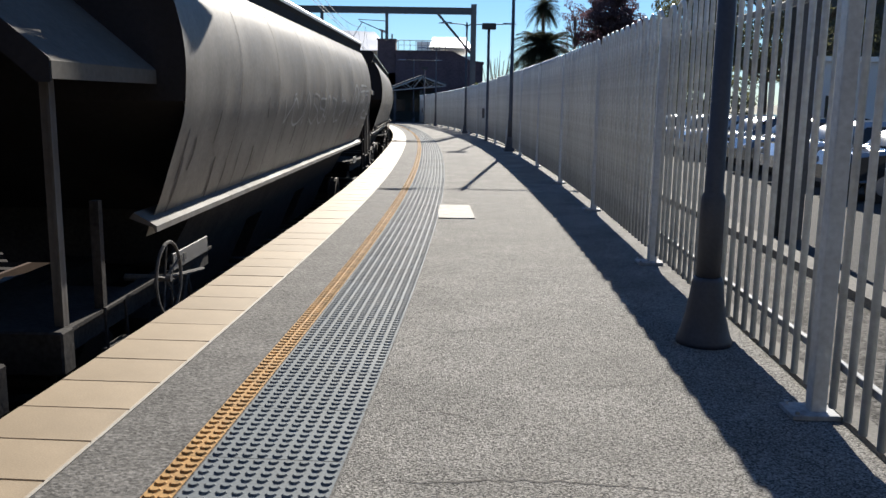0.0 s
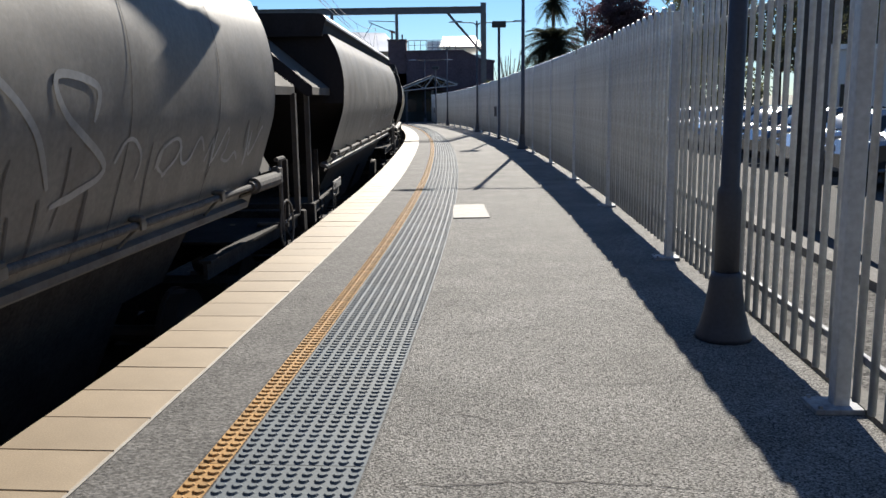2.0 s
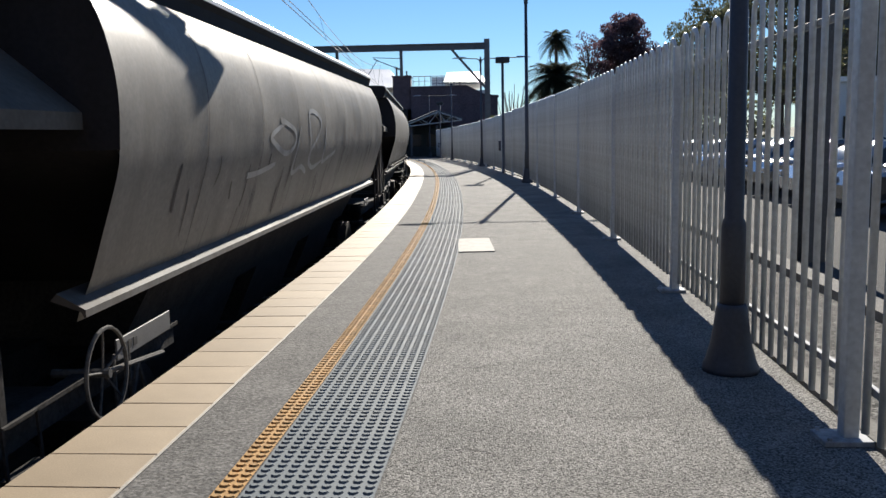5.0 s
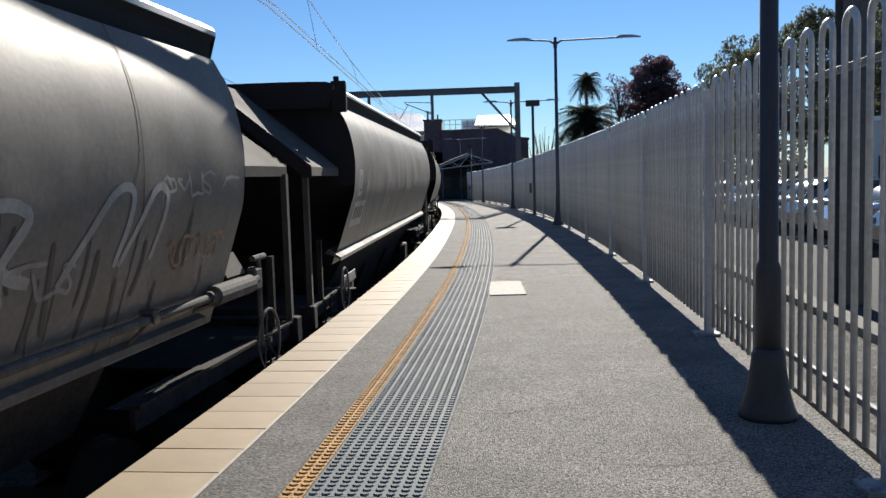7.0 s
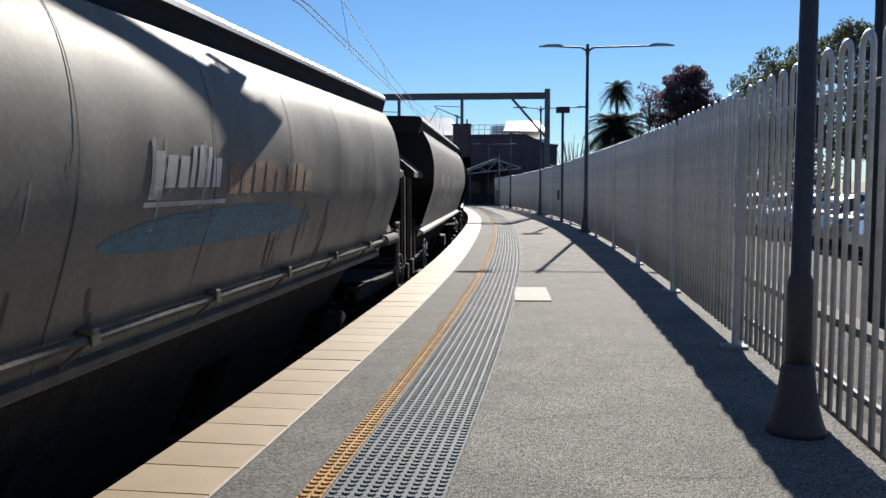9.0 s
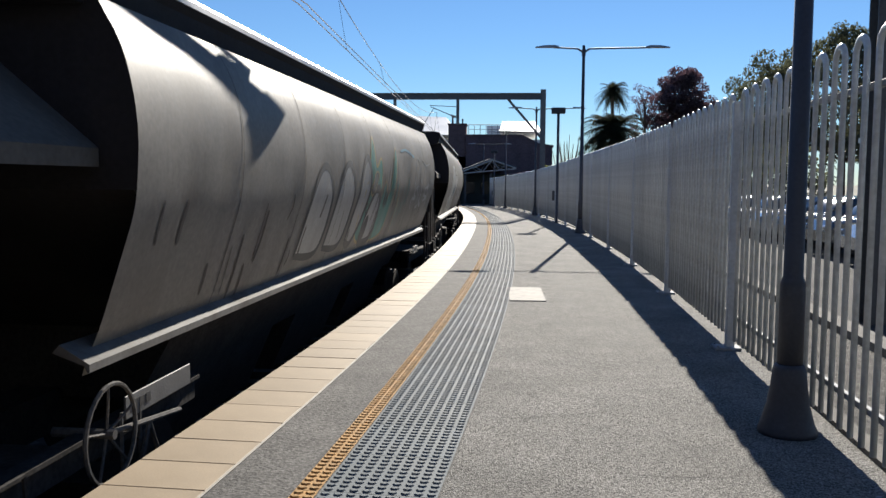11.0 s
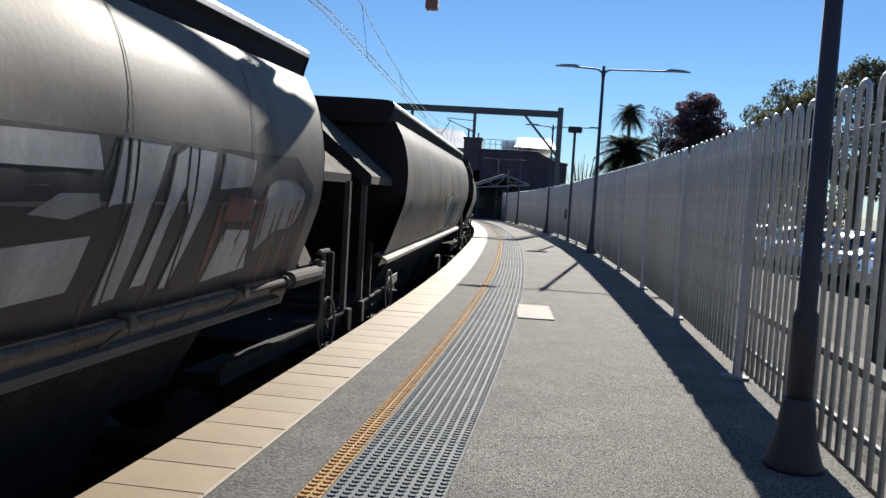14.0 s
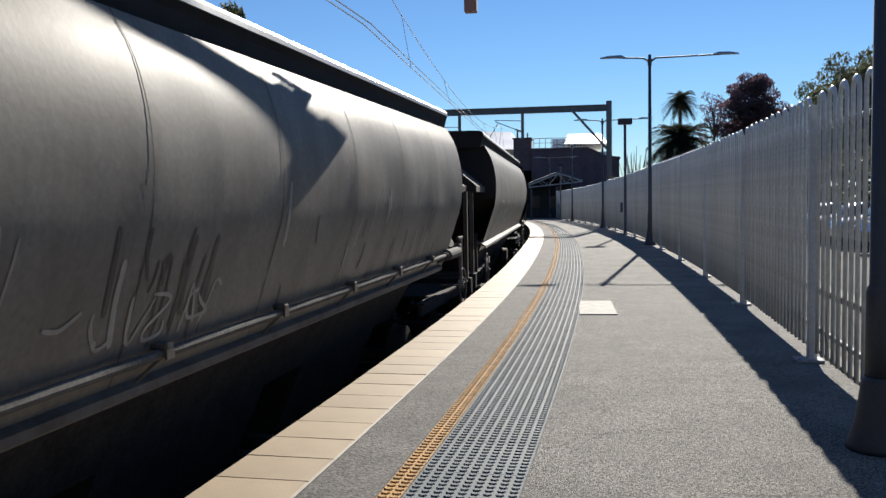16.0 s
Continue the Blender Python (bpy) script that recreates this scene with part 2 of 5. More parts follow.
def rod(bm, a, b, r0, r1=None, n=8, caps=True):
    a, b = Vector(a), Vector(b)
    r1 = r0 if r1 is None else r1
    q = (b - a).to_track_quat("Z", "Y").to_matrix()
    rings = []
    for p, r in ((a, r0), (b, r1)):
        rings.append([bm.verts.new(p + q @ Vector((r * math.cos(2 * math.pi * i / n), r * math.sin(2 * math.pi * i / n), 0))) for i in range(n)])
    for i in range(n):
        bm.faces.new((rings[0][i], rings[0][(i + 1) % n], rings[1][(i + 1) % n], rings[1][i]))
    if caps:
        bm.faces.new(rings[0][::-1])
        bm.faces.new(rings[1])


def ring(bm, m, radius, tube, n=24, k=6):
    """A torus in the local xz plane of m."""
    vs = []
    for i in range(n):
        a = 2 * math.pi * i / n
        row = []
        for j in range(k):
            b = 2 * math.pi * j / k
            r = radius + tube * math.cos(b)
            row.append(bm.verts.new(m @ Vector((r * math.cos(a), tube * math.sin(b), r * math.sin(a)))))
        vs.append(row)
    for i in range(n):
        for j in range(k):
            bm.faces.new((vs[i][j], vs[(i + 1) % n][j], vs[(i + 1) % n][(j + 1) % k], vs[i][(j + 1) % k]))


def lathe(bm, profile, n=16, x=0, y=0):
    rows = [[bm.verts.new((x + r * math.cos(2 * math.pi * i / n), y + r * math.sin(2 * math.pi * i / n), z)) for i in range(n)] for r, z in profile]
    for a, b in zip(rows, rows[1:]):
        for i in range(n):
            bm.faces.new((a[i], a[(i + 1) % n], b[(i + 1) % n], b[i]))
    bm.faces.new(rows[-1])
    bm.faces.new(rows[0][::-1])


def prism(bm, outline, y0, y1, m=None):
    """An outline in xz drawn out along y."""
    a = [bm.verts.new((x, y0, z)) for x, z in outline]
    b = [bm.verts.new((x, y1, z)) for x, z in outline]
    k = len(a)
    for i in range(k):
        bm.faces.new((a[i], a[(i + 1) % k], b[(i + 1) % k], b[i]))
    bm.faces.new(a[::-1])
    bm.faces.new(b)
    if m:
        for v in a + b:
            v.co = m @ v.co


# ---- the plan: the platform's edge is a gentle curve, s metres along it ----
R_NEAR, R_FAR, S_BEND, X_BEND = 235.0, 400.0, 19.5, -1.63


def bend(s):
    return (s - S_BEND) / (R_FAR if s > S_BEND else R_NEAR)


def fall(s):
    """The line falls gently beyond the near part."""
    return 0.0 if s < 22 else -0.0115 * (s - 22) ** 2 / (2 * 8) if s < 30 else -0.0115 * (s - 26)


def at(s, o=0.0, z=0.0):
    """The place s metres along the platform's edge, o to the platform's side of it, z above the platform."""
    r, a = (R_FAR if s > S_BEND else R_NEAR), bend(s)
    return Vector((X_BEND - r * (1 - math.cos(a)) + o * math.cos(a), S_BEND + r * math.sin(a) + o * math.sin(a), z + fall(s)))


def turned(s, o=0.0, z=0.0):
    return Matrix.Translation(at(s, o, z)) @ pose(0, 0, 0, 0, 0, math.degrees(bend(s)))


def strip(name, o0, o1, z, s0, s1, step, material, parent=None, thick=0.0, label=""):
    """A strip of the surface between two offsets, with sides down to thick."""
    verts, faces = [], []
    k = max(2, int(round((s1 - s0) / step)) + 1)
    for i in range(k):
        s = s0 + (s1 - s0) * i / (k - 1)
        verts += [at(s, o0, z), at(s, o1, z), at(s, o1, z - thick), at(s, o0, z - thick)]
    for i in range(k - 1):
        a, b = 4 * i, 4 * i + 4
        faces.append((a, a + 1, b + 1, b))
        if thick:
            faces += [(a + 1, a + 2, b + 2, b + 1), (a, b, b + 3, a + 3), (a + 2, a + 3, b + 3, b + 2)]
    if thick:
        faces += [(0, 3, 2, 1), (4 * k - 4, 4 * k - 3, 4 * k - 2, 4 * k - 1)]
    return sheet(name, verts, faces, material, parent, label)


FENCE_O = 3.95
S0, S1 = -14.0, 88.0

# ---- ground and platform ----
g = sheet("ground", [(-900, -600, -2.6), (900, -600, -2.6), (900, 2500, -2.6), (-900, 2500, -2.6)], [(0, 1, 2, 3)], M_GROUND)
tagged(g, "dry grassy ground reaching to the horizon", "ground", "", "structure")
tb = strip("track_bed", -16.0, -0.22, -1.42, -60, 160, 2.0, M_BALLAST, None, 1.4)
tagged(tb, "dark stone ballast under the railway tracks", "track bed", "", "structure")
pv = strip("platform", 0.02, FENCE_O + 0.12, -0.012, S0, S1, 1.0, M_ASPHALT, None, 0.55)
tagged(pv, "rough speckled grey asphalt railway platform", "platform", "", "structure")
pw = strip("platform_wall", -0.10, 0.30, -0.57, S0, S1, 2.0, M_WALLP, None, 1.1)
tagged(pw, "very dark concrete wall under the platform edge", "platform wall", "", "structure")
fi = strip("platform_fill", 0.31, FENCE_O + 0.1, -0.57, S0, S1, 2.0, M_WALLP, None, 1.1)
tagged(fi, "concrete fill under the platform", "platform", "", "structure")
band = strip("pavement_band", 0.545, 0.955, -0.006, S0, S1, 1.0, M_BAND)
tagged(band, "smoother worn grey concrete band behind the coping", "pavement", "", "structure")
el = strip("edge_line", 0.528, 0.543, -0.001, S0, S1, 1.0, M_EDGELINE, None, 0.012)
tagged(el, "thin pale line along the coping", "trim", "", "structure")
bed = strip("coping_bed", -0.03, 0.527, -0.014, S0, S1, 1.0, M_JOINT, None, 0.08)
tagged(bed, "dark mortar bed seen in the coping joints", "coping", "", "structure")
bm = bmesh.new()
box(bm, -0.24, 0.24, -0.7, 0.7, -0.01, 0.004, None, 0.003)
cp = part("cover_panel", bm, M_PANEL)
cp.matrix_basis = pose(0.155, 11.88, -0.002, 0, 0, 1)
tagged(cp, "pale grey worn rectangular cover panel set in the platform", "access cover")

# plain walls added to close the place: beyond the tracks, keeping wagon gaps dark
cw = strip("gap_backing_wall", -9.6, -9.0, 2.2, -40, 78, 3.0, M_WALLP, None, 4.2)
tagged(cw, "plain dark wall added beyond the tracks to darken wagon gaps", "wall", "", "structure")
# and an unseen wall behind the camera that blocks sky light
bm = bmesh.new()
box(bm, -40, -9.0, -14, -13, -2.5, 13)
box(bm, -1.3, 40, -14, -13, -2.5, 13)
box(bm, -9.0, -1.3, -14, -13, 4.6, 13)
tagged(part("sky_block_wall", bm, M_WALLP), "unseen plain dark wall blocking sky light, open over the tracks", "wall", "", "structure")

# rails and sleepers of two tracks
TRACK_O = -1.50
for off in (TRACK_O, TRACK_O - 4.0):
    tr = thing("track", 0, 0, 0, 0, "rusty steel railway track on concrete sleepers", "railway track", "tracks")
    for g2 in (-0.75, 0.75):
        strip("rail", off + g2 - 0.035, off + g2 + 0.035, -1.07, -40, 130, 2.0, M_RAIL, tr, 0.15)
    me = None
    for i in range(120):
        mt = turned(-14 + i * 0.65, off, -1.22)
        if me is None:
            bm = bmesh.new()
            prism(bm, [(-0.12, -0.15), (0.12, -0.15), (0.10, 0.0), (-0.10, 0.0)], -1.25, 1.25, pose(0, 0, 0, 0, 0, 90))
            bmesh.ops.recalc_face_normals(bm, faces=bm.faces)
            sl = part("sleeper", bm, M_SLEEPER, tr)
            me = sl.data
        else:
            sl = new("sleeper", me)
            sl.parent = tr
        sl.matrix_basis = mt

# ---- land behind the fence ----
kb = strip("kerb_edge", FENCE_O + 0.10, FENCE_O + 0.22, 0.02, S0, S1, 1.0, M_KERB, None, 0.6)
tagged(kb, "pale concrete edging under the fence", "kerb", "", "structure")
gs = strip("gravel_strip", FENCE_O + 0.225, FENCE_O + 1.35, -0.05, S0, S1, 1.0, M_GRAVEL, None, 0.6)
tagged(gs, "pale gravel strip behind the fence", "gravel", "", "structure")
k2 = strip("kerb", FENCE_O + 1.35, FENCE_O + 1.6, 0.03, S0, S1, 1.0, M_KERB, None, 0.6)
tagged(k2, "pale concrete kerb of the car park", "kerb", "", "structure")
rd = strip("car_park", FENCE_O + 1.6, 52, -0.2, S0 - 30, S1 + 60, 4.0, M_ROAD, None, 2.3)
tagged(rd, "grey asphalt car park behind the fence", "road", "", "structure")

# ---- bow-top railing fence: one thing per bay ----
def hoop_mesh():
    """Two upright bars joined by a round bow at the top."""
    bm = bmesh.new()
    r, half = 0.026, 0.089
    path = [(-half, 0.10), (-half, 2.38 - half)]
    for k in range(1, 8):
        a = math.pi * (1 - k / 8)
        path.append((half * math.cos(a), 2.38 - half + half * math.sin(a)))
    path += [(half, 2.38 - half), (half, 0.10)]
    rows = []
    for i, (y, z) in enumerate(path):
        a, b = path[max(0, i - 1)], path[min(len(path) - 1, i + 1)]
        d = Vector((0, b[0] - a[0], b[1] - a[1])).normalized()
        side = Vector((1, 0, 0))
        up = d.cross(side)
        rows.append([bm.verts.new(Vector((0, y, z)) + side * 0.0178 * math.cos(k * math.pi / 4) + up * r * math.sin(k * math.pi / 4)) for k in range(8)])
    for a, b in zip(rows, rows[1:]):
        for k in range(8):
            bm.faces.new((a[k], a[(k + 1) % 8], b[(k + 1) % 8], b[k]))
    bm.faces.new(rows[0])
    bm.faces.new(rows[-1][::-1])
    bmesh.ops.recalc_face_normals(bm, faces=bm.faces)
    for f in bm.faces:
        f.smooth = len(f.verts) == 4
    me = bpy.data.meshes.new("hoop_bar")
    bm.to_mesh(me)
    bm.free()
    me.materials.append(M_GALV)
    return me


def fence_bay():
    bay = thing("fence_bay", 0, 0, 0, 0, "galvanised steel bow-top railing fence bay on the platform", "fence", "railing fence bays")
    bm = bmesh.new()
    box(bm, -0.04, 0.04, -0.04, 0.04, 0.0, 2.31, None, 0.006)
    part("post", bm, M_GALV, bay)
    bm = bmesh.new()
    box(bm, -0.15, 0.09, -0.10, 0.10, -0.012, 0.014, None, 0.003)
    for bx, by in ((-0.12, -0.08), (-0.12, 0.08)):
        rod(bm, (bx, by, 0.01), (bx, by, 0.03), 0.012, n=6)
    part("base_plate", bm, M_PLATEG, bay, "bolted base plate")
    for z in (0.30, 2.10):
        bm = bmesh.new()
        box(bm, 0.021, 0.051, 0.04, 3.94, z - 0.02, z + 0.02, None, 0.003)
        part("rail", bm, M_PLATEG, bay)
    me = hoop_mesh()
    for i in range(11):
        p = new("hoop_bar", me)
        p.parent = bay
        p.matrix_basis = pose(0, 0.228 + i * 0.3525, random.uniform(-0.005, 0.005), 0, 0, random.uniform(-1.2, 1.2))
    return bay


def fence_line(s):
    """The fence stands slightly further back near the camera's end."""
    return FENCE_O - 0.05 + 0.06 * max(0.0, min(1.0, (8.38 - s) / 3.98))


first = fence_bay()
S_POST = 4.40 - 3 * 3.98
for i in range(22):
    s = S_POST + 3.98 * i
    if s + 3.98 > 79:
        break
    a, b = at(s, fence_line(s)), at(s + 3.98, fence_line(s + 3.98))
    m = Matrix.Translation(a) @ pose(math.degrees(0), 0, 0, 0, 0, math.degrees(math.atan2(-(b.x - a.x), b.y - a.y)))
    if i == 0:
        first.matrix_basis = m
    else:
        copy_thing(first, m)


# ---- lamp posts along the fence ----
def lamp_post(x, y, z, rz=0, near=False):
    t = thing("lamp_post", x, y, z, rz, "grey steel platform lamp post with two flat lamp heads", "lamp post", "platform lamp posts")
    bm = bmesh.new()
    lathe(bm, [(0.18, -0.01), (0.178, 0.02), (0.160, 0.06), (0.130, 0.17), (0.110, 0.30), (0.098, 0.40), (0.086, 0.43)], 16)
    part("skirt", bm, M_POLE, t, "flared moulded skirt", smooth=True)
    bm = bmesh.new()
    lathe(bm, [(0.078, 0.40), (0.076, 0.93), (0.07, 0.96), (0.060, 0.98), (0.045, 5.72)], 14)
    part("pole", bm, M_POLE, t, smooth=True)
    for sx, reach in ((-1, 1.37), (1, 2.5)):
        bm = bmesh.new()
        rod(bm, (0, 0, 5.50), (sx * 0.18, 0, 5.62), 0.03)
        rod(bm, (sx * 0.18, 0, 5.62), (sx * (reach - 0.45), 0, 5.66), 0.026)
        arm = part("arm", bm, M_POLE, t)
        bm = bmesh.new()
        xs = [0, 0.12, 0.45, 0.72]
        hw = [0.05, 0.11, 0.14, 0.05]
        ht = [0.035, 0.07, 0.06, 0.02]
        rows = []
        for x0, w, h in zip(xs, hw, ht):
            X = sx * (reach - 0.62 + x0)
            rows.append([bm.verts.new((X, -w, 5.66)), bm.verts.new((X, -w * 0.5, 5.66 + h)), bm.verts.new((X, w * 0.5, 5.66 + h)), bm.verts.new((X, w, 5.66)), bm.verts.new((X, 0, 5.64))])
        for a, b in zip(rows, rows[1:]):
            for i in range(5):
                bm.faces.new((a[i], a[(i + 1) % 5], b[(i + 1) % 5], b[i]))
        bm.faces.new(rows[0][::-1])
        bm.faces.new(rows[-1])
        bmesh.ops.recalc_face_normals(bm, faces=bm.faces)
        part("lamp_head", bm, M_LAMPHEAD, t, "flat tapered lamp head")
    bm = bmesh.new()
    rod(bm, (0, 0, 5.40), (0, 0, 5.60), 0.062)
    part("bracket", bm, M_POLE, t)
    return t


POLE_NEAR = (1.662, 5.44, 0)
lamp = lamp_post(*POLE_NEAR, 2)
for s in (26.6, 45.6, 64.0, 80.0):
    p = at(s, 3.83)
    copy_thing(lamp, pose(p.x, p.y, p.z, 0, 0, 2))

# speaker masts
for s, h in ((35.0, 4.55), (72.0, 4.6)):
    p = at(s, 3.82)
    t = thing("speaker_mast", p.x, p.y, p.z, 0, "slim grey mast carrying a dark loudspeaker box", "speaker mast", "speaker masts")
    bm = bmesh.new()
    lathe(bm, [(0.10, 0), (0.10, 0.03), (0.055, 0.06), (0.055, h - 0.12)], 10)
    part("mast", bm, M_POLE, t, smooth=True)
    bm = bmesh.new()
    box(bm, -0.28, 0.28, -0.16, 0.16, h - 0.14, h + 0.1, None, 0.03)
    part("speaker_box", bm, M_DARK, t, "dark horn speaker box")
    bm = bmesh.new()
    rod(bm, (-0.15, 0, 0.9), (-0.15, 0, 1.3), 0.05)
    part("junction_box", bm, M_POLE, t)


# ---- overhead line gantries ----
def gantry(y, xr, xl, z0, top, drops, name_label):
    t = thing("overhead_gantry", 0, y, 0, 0, name_label, "gantry", "overhead line gantries")
    for x in (xr, xl):
        bm = bmesh.new()
        box(bm, x - 0.14, x + 0.14, -0.14, -0.12, z0, top + 0.2)
        box(bm, x - 0.14, x + 0.14, 0.12, 0.14, z0, top + 0.2)
        box(bm, x - 0.01, x + 0.01, -0.12, 0.12, z0, top + 0.2)
        part("column", bm, M_GANTRY, t)
        d = -1 if x == xr else 1
        bm = bmesh.new()
        rod(bm, (x + d * 0.1, 0, top - 2.3), (x + d * 1.85, 0, top - 0.3), 0.07, n=6)
        part("knee_brace", bm, M_GANTRY, t)
    bm = bmesh.new()
    box(bm, xl, xr, -0.12, 0.12, top - 0.02, top + 0.02)
    box(bm, xl, xr, -0.12, 0.12, top - 0.32, top - 0.28)
    box(bm, xl, xr, -0.012, 0.012, top - 0.28, top - 0.02)
    part("beam", bm, M_GANTRY, t)
    for x, zb in drops:
        bm = bmesh.new()
        wd = 0.062 if x == -1.425 else 0.08
        box(bm, x - wd, x + wd, -0.06, 0.06, zb, top - 0.3, None, 0.01)
        part("drop_post", bm, M_GANTRY, t)
        if x == -1.425:
            continue
        bm = bmesh.new()
        rod(bm, (x, 0, zb + 0.95), (x - 1.5, 0, zb + 1.02), 0.02, n=6)
        rod(bm, (x, 0, zb + 0.35), (x - 1.45, 0, zb + 0.95), 0.025, n=6)
        rod(bm, (x - 1.3, 0, zb + 0.85), (x - 1.75, 0, zb + 0.15), 0.02, n=6)
        part("registration_arm", bm, M_GANTRY, t)
        bm = bmesh.new()
        for k in range(4):
            rod(bm, (x - 0.12 - k * 0.07, 0, zb + 0.40 + k * 0.03), (x - 0.15 - k * 0.07, 0, zb + 0.415 + k * 0.03), 0.07, n=10)
        part("insulator", bm, M_INSUL, t, "brown ribbed insulator")
    return t


gantry(45.8, 1.68, -10.2, -1.2, 6.2, ((-2.83, 4.55), (-6.2, 4.3)), "steel portal gantry carrying the overhead wires")
near_gantry = gantry(11.1, 4.5, -9.6, -0.6, 7.4, ((-1.425, 4.04), (-5.4, 4.05)), "steel portal gantry above the platform carrying wires")
bm = bmesh.new()
box(bm, -1.505, -1.345, -0.07, 0.07, 3.90, 4.24, None, 0.012)
part("end_casing", bm, M_PINK, near_gantry, "faded red end casing")
bm = bmesh.new()
for k in (-0.135, -0.085):
    box(bm, -1.425 + k - 0.016, -1.425 + k + 0.016, -0.05, 0.05, 4.58, 4.78 + 0.06 * (k < -0.1))
box(bm, -1.575, -1.36, -0.05, 0.05, 4.46, 4.60)
part("clamp", bm, M_GANTRY, near_gantry)


def wire(name, pts, r, label, group):
    bm = bmesh.new()
    for a, b in zip(pts, pts[1:]):
        rod(bm, a, b, r, n=5, caps=False)
    ob = part(name, bm, M_WIRE)
    return tagged(ob, label, "wire", group)


SUPPORTS = (-22.0, 11.2, 45.8, 80.0)


def span(s, o, z):
    """A wire hangs straight in plan from one support to the next."""
    for a, b in zip(SUPPORTS, SUPPORTS[1:]):
        if s <= b or b == SUPPORTS[-1]:
            u = (s - a) / (b - a)
            p = at(a, o).lerp(at(b, o), u)
            return Vector((p.x, p.y, p.z + z)), u


def contact_line(o, lift=0.0):
    con, mes = [], []
    for i in range(52):
        s = -22 + i * 2.0
        p, u = span(s, o + 0.10, 4.02 + lift)
        con.append(p)
        mes.append(span(s, o - 0.06, 4.50 + lift + 0.95 * (2 * u - 1) ** 2)[0])
    wire("contact_wire", con, 0.009, "dark overhead contact wire above the track", "overhead wires")
    wire("contact_wire", [p + Vector((0.11, 0, 0.0)) for p in con], 0.009, "dark overhead contact wire above the track", "overhead wires")
    wire("messenger_wire", mes, 0.009, "dark sagging messenger wire with droppers", "overhead wires")
    for i in range(16, 51, 3):
        wire("dropper", [con[i], mes[i]], 0.004, "thin dropper between the overhead wires", "droppers")


contact_line(TRACK_O + 0.12)
contact_line(TRACK_O - 3.9, 0.1)


# ---- hopper wagons: local y runs from the leading sill tip back, x to the platform, z from the platform's level ----
L_WAGON = 17.884
Y0, Y1 = 0.2, 13.65
Y_HEAD0, Y_HEAD1 = -1.5, 15.78
PROFILE = [(1.10, 0.45), (1.22, 0.71), (1.34, 1.06), (1.45, 1.41), (1.47, 1.62), (1.475, 1.80), (1.455, 2.02), (1.40, 2.25), (1.33, 2.41), (1.235, 2.54)]
Z_TOP = 2.54


def side_x(z):
    for (xa, za), (xb, zb) in zip(PROFILE, PROFILE[1:]):
        if z <= zb:
            return xa + (xb - xa) * (z - za) / (zb - za)
    return PROFILE[-1][0]


def smooth_profile():
    """The barrel's outline, rounded between its main points."""
    pts = []
    for i in range(25):
        z = 0.45 + (Z_TOP - 0.45) * i / 24
        x = sum(side_x(min(Z_TOP, max(0.45, z + d))) for d in (-0.08, -0.04, 0, 0.04, 0.08)) / 5
        pts.append((x, z))
    return pts


OUT = smooth_profile()


def skin_x(z):
    for (xa, za), (xb, zb) in zip(OUT, OUT[1:]):
        if z <= zb:
            return xa + (xb - xa) * (z - za) / (zb - za)
    return OUT[-1][0]


def dished(y, z):
    """The skin's half width, dished between its frames and slightly dented."""
    u = ((y - Y0) / (Y1 - Y0) * 8) % 1.0
    w = max(0.0, min(1.0, 3.0 * min(z - 0.45, Z_TOP - z) / (Z_TOP - 0.45)))
    dent = 0.011 * noise.noise(Vector((y * 0.9, z * 1.4, 3.0))) + 0.004 * noise.noise(Vector((y * 2.7, z * 3.1, 7.0)))
    low = max(0.0, min(1.0, (1.45 - z) / 0.5))
    dent += 0.011 * low * noise.noise(Vector((y * 3.6, z * 0.9, 11.0)))
    return skin_x(z) + w * (dent - 0.007 * max(0.0, math.sin(math.pi * u)) ** 0.7)


def handwheel(parent, y, x, z, r=0.27):
    bm = bmesh.new()
    m = pose(x, y, z, 0, 0, 90)
    ring(bm, m, r, 0.014, 26, 6)
    part("handwheel", bm, M_PIPE, parent, "spoked steel hand brake wheel")
    bm = bmesh.new()
    for k in range(5):
        a = 2 * math.pi * k / 5 + 0.4
        rod(bm, (x - 0.03, y, z), (x, y + r * math.cos(a), z + r * math.sin(a)), 0.009, n=5)
    rod(bm, (x - 0.35, y, z), (x + 0.02, y, z), 0.03, n=8)
    part("spokes", bm, M_PIPE, parent)


